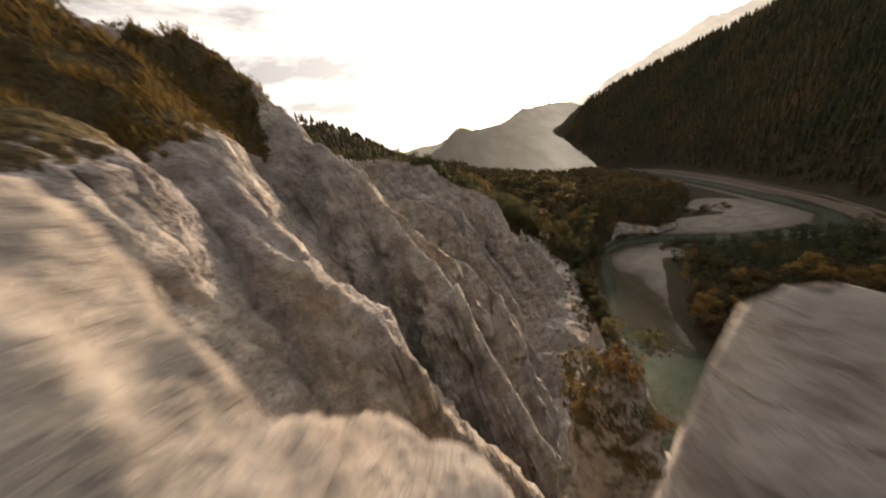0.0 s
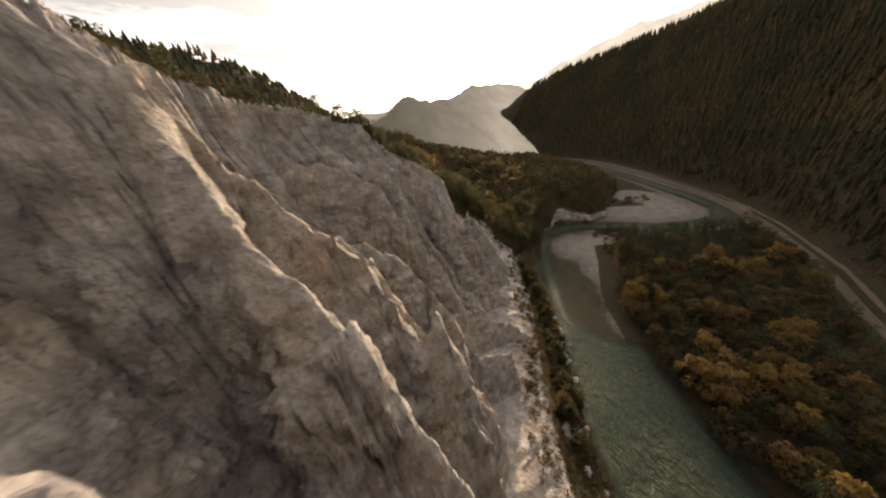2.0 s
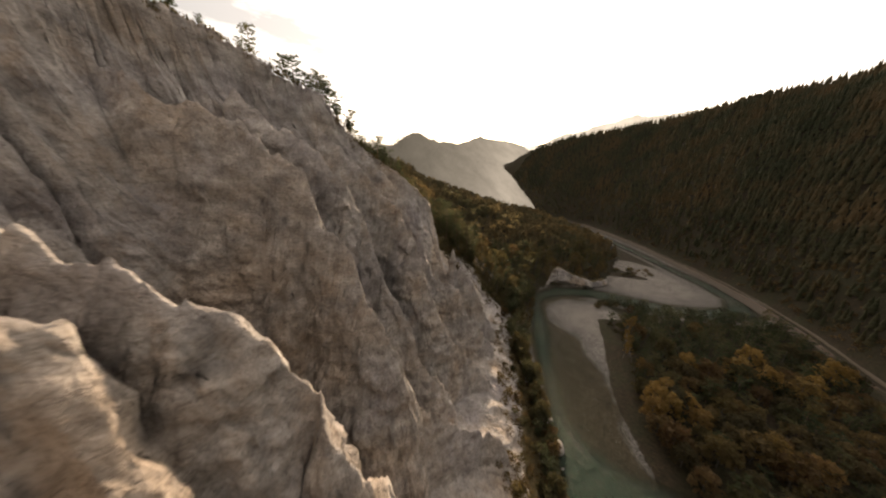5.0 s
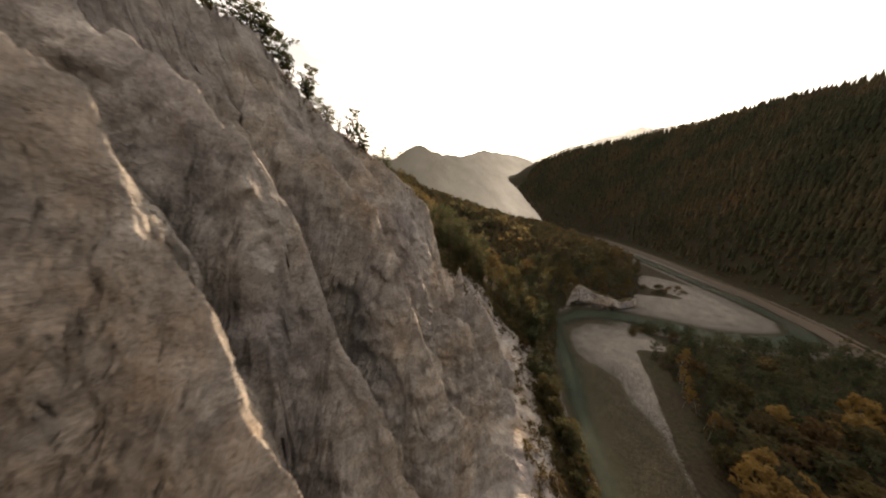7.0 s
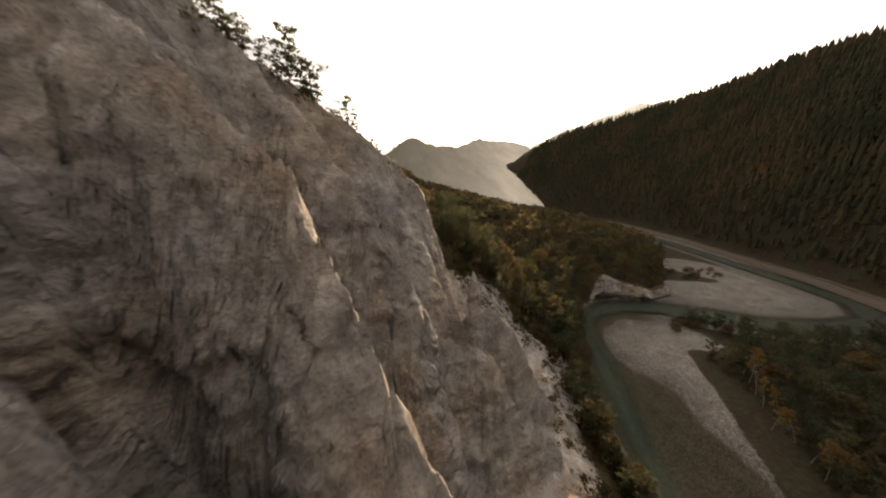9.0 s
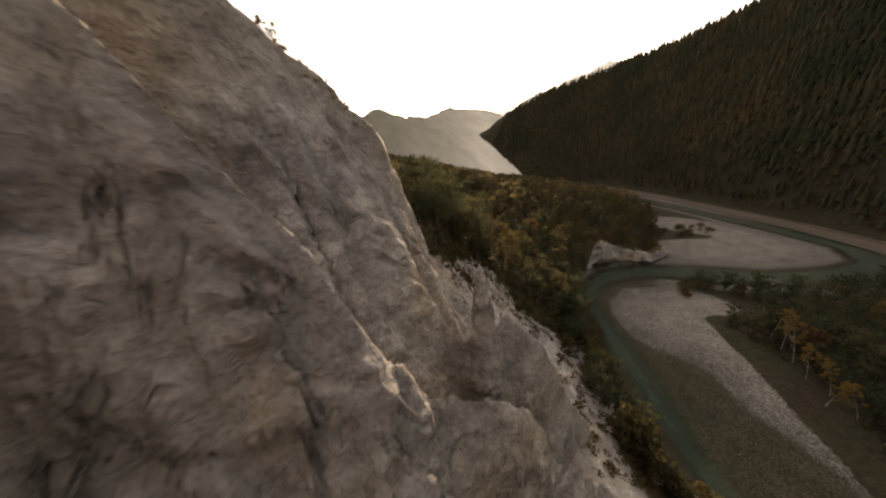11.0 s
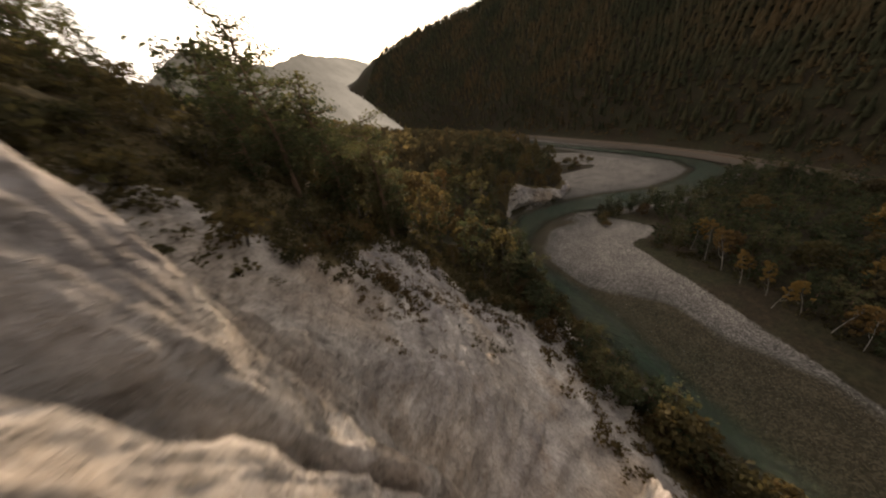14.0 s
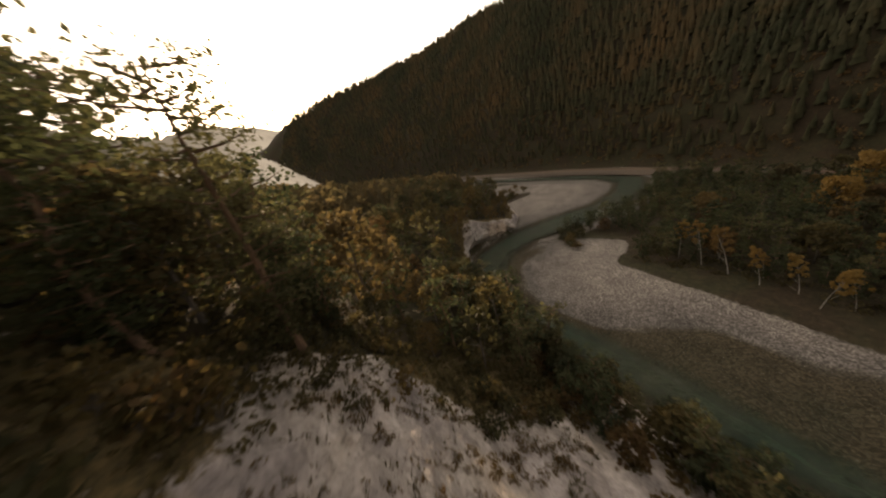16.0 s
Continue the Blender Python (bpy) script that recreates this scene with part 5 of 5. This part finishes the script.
def build_shrubs():
    rng = np.random.default_rng(51)
    models = [shrub(300 + k, "olive and rust shrub clinging to the rock") for k in range(3)]
    # on the pale slope beyond the pinnacle, on ledges, and on the gravel bars
    x, y = rng.uniform(16, 140, 420), rng.uniform(264, 322, 420)
    dl, _, ls = line_distance(x, y, LEFT_BANK)
    edge = np.interp(x, *SCRUB)
    ok = (ls > 0) & (dl > 5) & (rng.random(len(x)) < 0.012 + 0.95 * smooth(-9, 5, y - edge + 5 * fbm(x / 9, y / 9, 0 * x, 2, seed=90))) & (y < edge + 14)
    x, y = x[ok], y[ok]
    scatter(models, x, y, cliff_height(x, y) - 0.1, rng.uniform(0.6, 1.7, len(x)), rng)
    s = rng.uniform(0, 1, 60)
    px, py = 60 + 75 * s + rng.uniform(-14, 6, 60), 110 + 160 * s
    pz = cliff_height(px, py)
    scatter_more(models, px, py, pz, rng.uniform(0.6, 1.5, 60), rng)
    bx, by = rng.normal(252, 7, 16), rng.normal(308, 5, 16)
    scatter_more(models, bx, by, lay(bx, by)[0], rng.uniform(1.0, 2.0, 16), rng)
    bx, by = rng.uniform(345, 400, 24), rng.uniform(380, 415, 24)
    scatter_more(models, bx, by, lay(bx, by)[0], rng.uniform(0.8, 1.9, 24), rng)
    # the orange and moss-green tuft on the tower beside the start
    moss = [shrub(320 + k, "rust-orange and yellow-green bush on the rock tower", (STRAW, AUTUMN, SHRUB, STRAW)[k]) for k in range(4)]
    spots = [(6.2, 10.4, 142.2, 0.5), (5.0, 11.6, 141.6, 0.5), (8.3, 11.4, 142.6, 0.42), (4.4, 11.6, 140.2, 0.5), (4.4, 12.0, 138.6, 0.45), (5.4, 10.0, 139.6, 0.42), (6.6, 9.7, 140.4, 0.4), (5.8, 9.6, 137.6, 0.4), (7.8, 9.9, 139.0, 0.36), (7.2, 12.6, 142.9, 0.42)]
    for k, (x, y, z, size) in enumerate(spots):
        if k < len(moss):
            moss[k].matrix_basis = tilt(x, y, z, x, 1.5 * size)
        else:
            copy_thing(moss[k % len(moss)], tilt(x, y, z, 3 * x, 1.5 * size))


build_turf()
build_shrubs()
build_brush()


def build_rock_bank():
    """Low pale rock face where the river has cut into the wooded terrace."""
    line = np.array([(212, 366), (222, 369), (234, 369), (252, 360), (268, 353), (285, 356), (300, 363), (316, 378)], float)
    at = np.concatenate([[0], np.cumsum(np.hypot(*np.diff(line, axis=0).T))])
    s = np.arange(0, at[-1], 0.7)
    x, y = np.interp(s, at, line[:, 0]), np.interp(s, at, line[:, 1])
    for _ in range(30):
        x[1:-1], y[1:-1] = (x[:-2] + 2 * x[1:-1] + x[2:]) / 4, (y[:-2] + 2 * y[1:-1] + y[2:]) / 4
    tx, ty = np.gradient(x), np.gradient(y)
    nx, ny = -ty / np.hypot(tx, ty), tx / np.hypot(tx, ty)
    u = np.linspace(0, 1, 26)[:, None]
    high = np.interp(s, (0, 30, 60, 85, 120), (25, 24, 15, 11, 7))[None] * (smooth(0, 14, s) * smooth(0, 22, at[-1] - s))[None] * (0.85 + 0.2 * vnoise(s / 17, s * 0, s * 0, 7))[None] + 0.5
    z = -1.5 + np.interp(u, (0, 0.8, 0.9, 1), (0, 1, 1.04, 0.9)) * high
    inw = np.interp(u, (0, 0.16, 0.3, 0.8, 0.9, 1), (2.2, 1.8, -1.2, 1.2, 7, 20))
    bulge = 1.5 * facets(x[None] / 6 + 0 * u, y[None] / 6 + 0 * u, z / 7, 83, 1.1) + 0.6 * facets(x[None] / 2.2 + 0 * u, y[None] / 2.2 + 0 * u, z / 2.4, 85, 1.0)
    inw = inw + bulge * smooth(1.0, 0.85, u)
    co = np.stack([x[None] + nx[None] * inw, y[None] + ny[None] * inw, z + 0.3 * bulge], -1).reshape(-1, 3)
    i = np.arange(26 * len(s)).reshape(26, len(s))
    q = np.stack([i[:-1, :-1], i[:-1, 1:], i[1:, 1:], i[1:, :-1]], -1).reshape(-1, 4)
    turf = 1.2 * smooth(0.76, 0.84, u) * np.ones(len(s))[None]
    ob = grid_mesh("rock_bank", co, q, ROCK, [("turf", turf)])
    return tagged(ob, "low pale rock face cut by the river below the wooded terrace", "rock face", kind="structure")


build_rock_bank()


def simple(name, colour, rough, metal=0.0, grain=3.0):
    m, n, l, p = blank(name)
    v = noise_node(n, l, place(n), grain, 6, 0.6)
    dark = tuple(c * 0.6 for c in colour)
    l.new(ramp(n, l, v.outputs["Fac"], [(0.3, dark), (0.7, colour)]).outputs["Color"], p.inputs["Base Color"])
    p.inputs["Roughness"].default_value, p.inputs["Metallic"].default_value = rough, metal
    return m


BALLAST, STEEL, TIMBER = simple("ballast", (0.085, 0.066, 0.05), 0.95, 0, 5), simple("rail_steel", (0.16, 0.10, 0.07), 0.5, 0.7), simple("weathered_wood", (0.13, 0.11, 0.09), 0.9)
TRACK = simple("farm_track", (0.10, 0.077, 0.055), 0.95, 0, 1.5)


def swept(offsets, line, lift, step=6.0):
    """A strip swept along a line in plan: offsets are (sideways, up) pairs of its section."""
    pts = np.array(line, float)
    seg = np.hypot(*np.diff(pts, axis=0).T)
    at = np.concatenate([[0], np.cumsum(seg)])
    s = np.arange(0, at[-1], step)
    x, y = np.interp(s, at, pts[:, 0]), np.interp(s, at, pts[:, 1])
    for _ in range(6):
        x[1:-1], y[1:-1] = (x[:-2] + 2 * x[1:-1] + x[2:]) / 4, (y[:-2] + 2 * y[1:-1] + y[2:]) / 4
    tx, ty = np.gradient(x), np.gradient(y)
    ln = np.hypot(tx, ty)
    nx, ny = ty / ln, -tx / ln
    z = lift(x, y)
    co = np.stack([np.stack([x + nx * o, y + ny * o, z + u], 1) for o, u in offsets], 1).reshape(-1, 3)
    k = len(offsets)
    i = np.arange((len(x) - 1) * k).reshape(-1, k)
    q = np.stack([i[:, :-1], i[:, 1:], i[:, 1:] + k, i[:, :-1] + k], -1).reshape(-1, 4)
    return co, q


def build_railway():
    level = lambda x, y: np.full(x.shape, 5.2)
    root = tagged(new("railway"), "single-track railway on a gravel embankment beside the river", "railway", kind="structure")
    co, q = swept([(-7, -4), (-2.6, 0), (2.6, 0), (7, -4)], RAIL, level)
    bed = grid_mesh("embankment", co, q, BALLAST)
    bed.parent = root
    for o in (-0.72, 0.72):
        co, q = swept([(o - 0.05, 0.0), (o - 0.05, 0.3), (o + 0.05, 0.3), (o + 0.05, 0.0)], RAIL, level)
        r = grid_mesh("rail", co, q, STEEL)
        r.parent = root
    co, q = swept([(9.0, -1.6), (9.4, -0.7), (12.6, -0.7), (13.0, -1.6)], RAIL, level)
    road = tagged(grid_mesh("track", co, q, TRACK), "pale gravel track beside the railway", "track", kind="structure")
    return road


build_railway()


def driftwood(seed, length):
    rng = np.random.default_rng(seed)
    verts, faces = [], []
    pts = [(k * length / 5, rng.normal() * 0.12, 0.18 + rng.normal() * 0.04) for k in range(6)]
    tube(verts, faces, pts, [0.17, 0.16, 0.14, 0.11, 0.08, 0.03], 8)
    for k in range(4):
        p = np.array(pts[rng.integers(1, 5)])
        tube(verts, faces, [p, p + rng.normal(size=3) * np.array([0.5, 0.9, 0.2]) + np.array([0, 0, 0.4])], [0.08, 0.02], 5)
    log = new("driftwood_log", solid("driftwood_log", verts, faces, TIMBER, True))
    return tagged(log, "bleached driftwood trunk stranded on the gravel bar", "log", "driftwood")


def build_driftwood():
    rng = np.random.default_rng(61)
    first = driftwood(400, 9.0)
    spots = [(238, 262), (229, 256), (222, 243), (246, 274), (213, 238), (205, 229), (252, 290), (347, 345)]
    for k, (x, y) in enumerate(spots):
        z = float(lay(np.array([float(x)]), np.array([float(y)]))[0][0])
        m = Matrix.LocRotScale((x, y, max(z, 0.05)), Euler((0, 0, 0.7 + rng.normal() * 0.4)), Vector((1, 1, 1)) * rng.uniform(0.6, 1.15))
        if k == 0:
            first.matrix_basis = m
        else:
            copy_thing(first, m)


build_driftwood()


def boulder(seed):
    """An angular fallen block."""
    rows, sides = 9, 12
    u = np.linspace(0, math.pi, rows)[:, None]
    a = np.linspace(0, 2 * math.pi, sides, endpoint=False)[None]
    x, y, z = np.sin(u) * np.cos(a), np.sin(u) * np.sin(a), np.cos(u) + 0 * a
    k = 1 + 0.42 * facets(x * 0.9 + 5, y * 0.9, z * 0.9, seed, 1.2) + 0.14 * facets(x * 2.2, y * 2.2 + 3, z * 2.2, seed + 10, 1.0)
    co = np.stack([x * k * 1.15, y * k * 0.9, z * k * 0.72], -1).reshape(-1, 3)
    i = np.arange(rows * sides).reshape(rows, sides)
    j = np.roll(i, -1, axis=1)
    quads = np.stack([i[:-1], i[1:], j[1:], j[:-1]], -1).reshape(-1, 4)
    ob = grid_mesh("boulder", co, quads, ROCK, [("turf", np.zeros(rows * sides))])
    return tagged(ob, "grey fallen limestone block at the water's edge", "boulder", "fallen blocks")


def build_boulders():
    rng = np.random.default_rng(71)
    models = [boulder(500 + 7 * k) for k in range(4)]
    bank = np.array(LEFT_BANK[1:9], float)
    at = np.concatenate([[0], np.cumsum(np.hypot(*np.diff(bank, axis=0).T))])
    s = rng.uniform(60, at[-1], 110)
    inw = rng.uniform(-2.0, 9, len(s))
    x, y = np.interp(s, at, bank[:, 0]) - inw * 0.94, np.interp(s, at, bank[:, 1]) + inw * 0.33
    z = np.maximum(cliff_height(x, y), -0.3)
    scatter(models, x, y, z, rng.choice([0.6, 0.9, 1.3, 2.0, 2.8], len(x), p=[0.3, 0.3, 0.2, 0.13, 0.07]), rng)


build_boulders()


# ---------------------------------------------------------------- from plan units to metres
for thing in [o for o in scene.objects if o.parent is None and o.type in {"MESH", "EMPTY"}]:
    thing.matrix_basis = Matrix.Scale(UNIT, 4) @ thing.matrix_basis
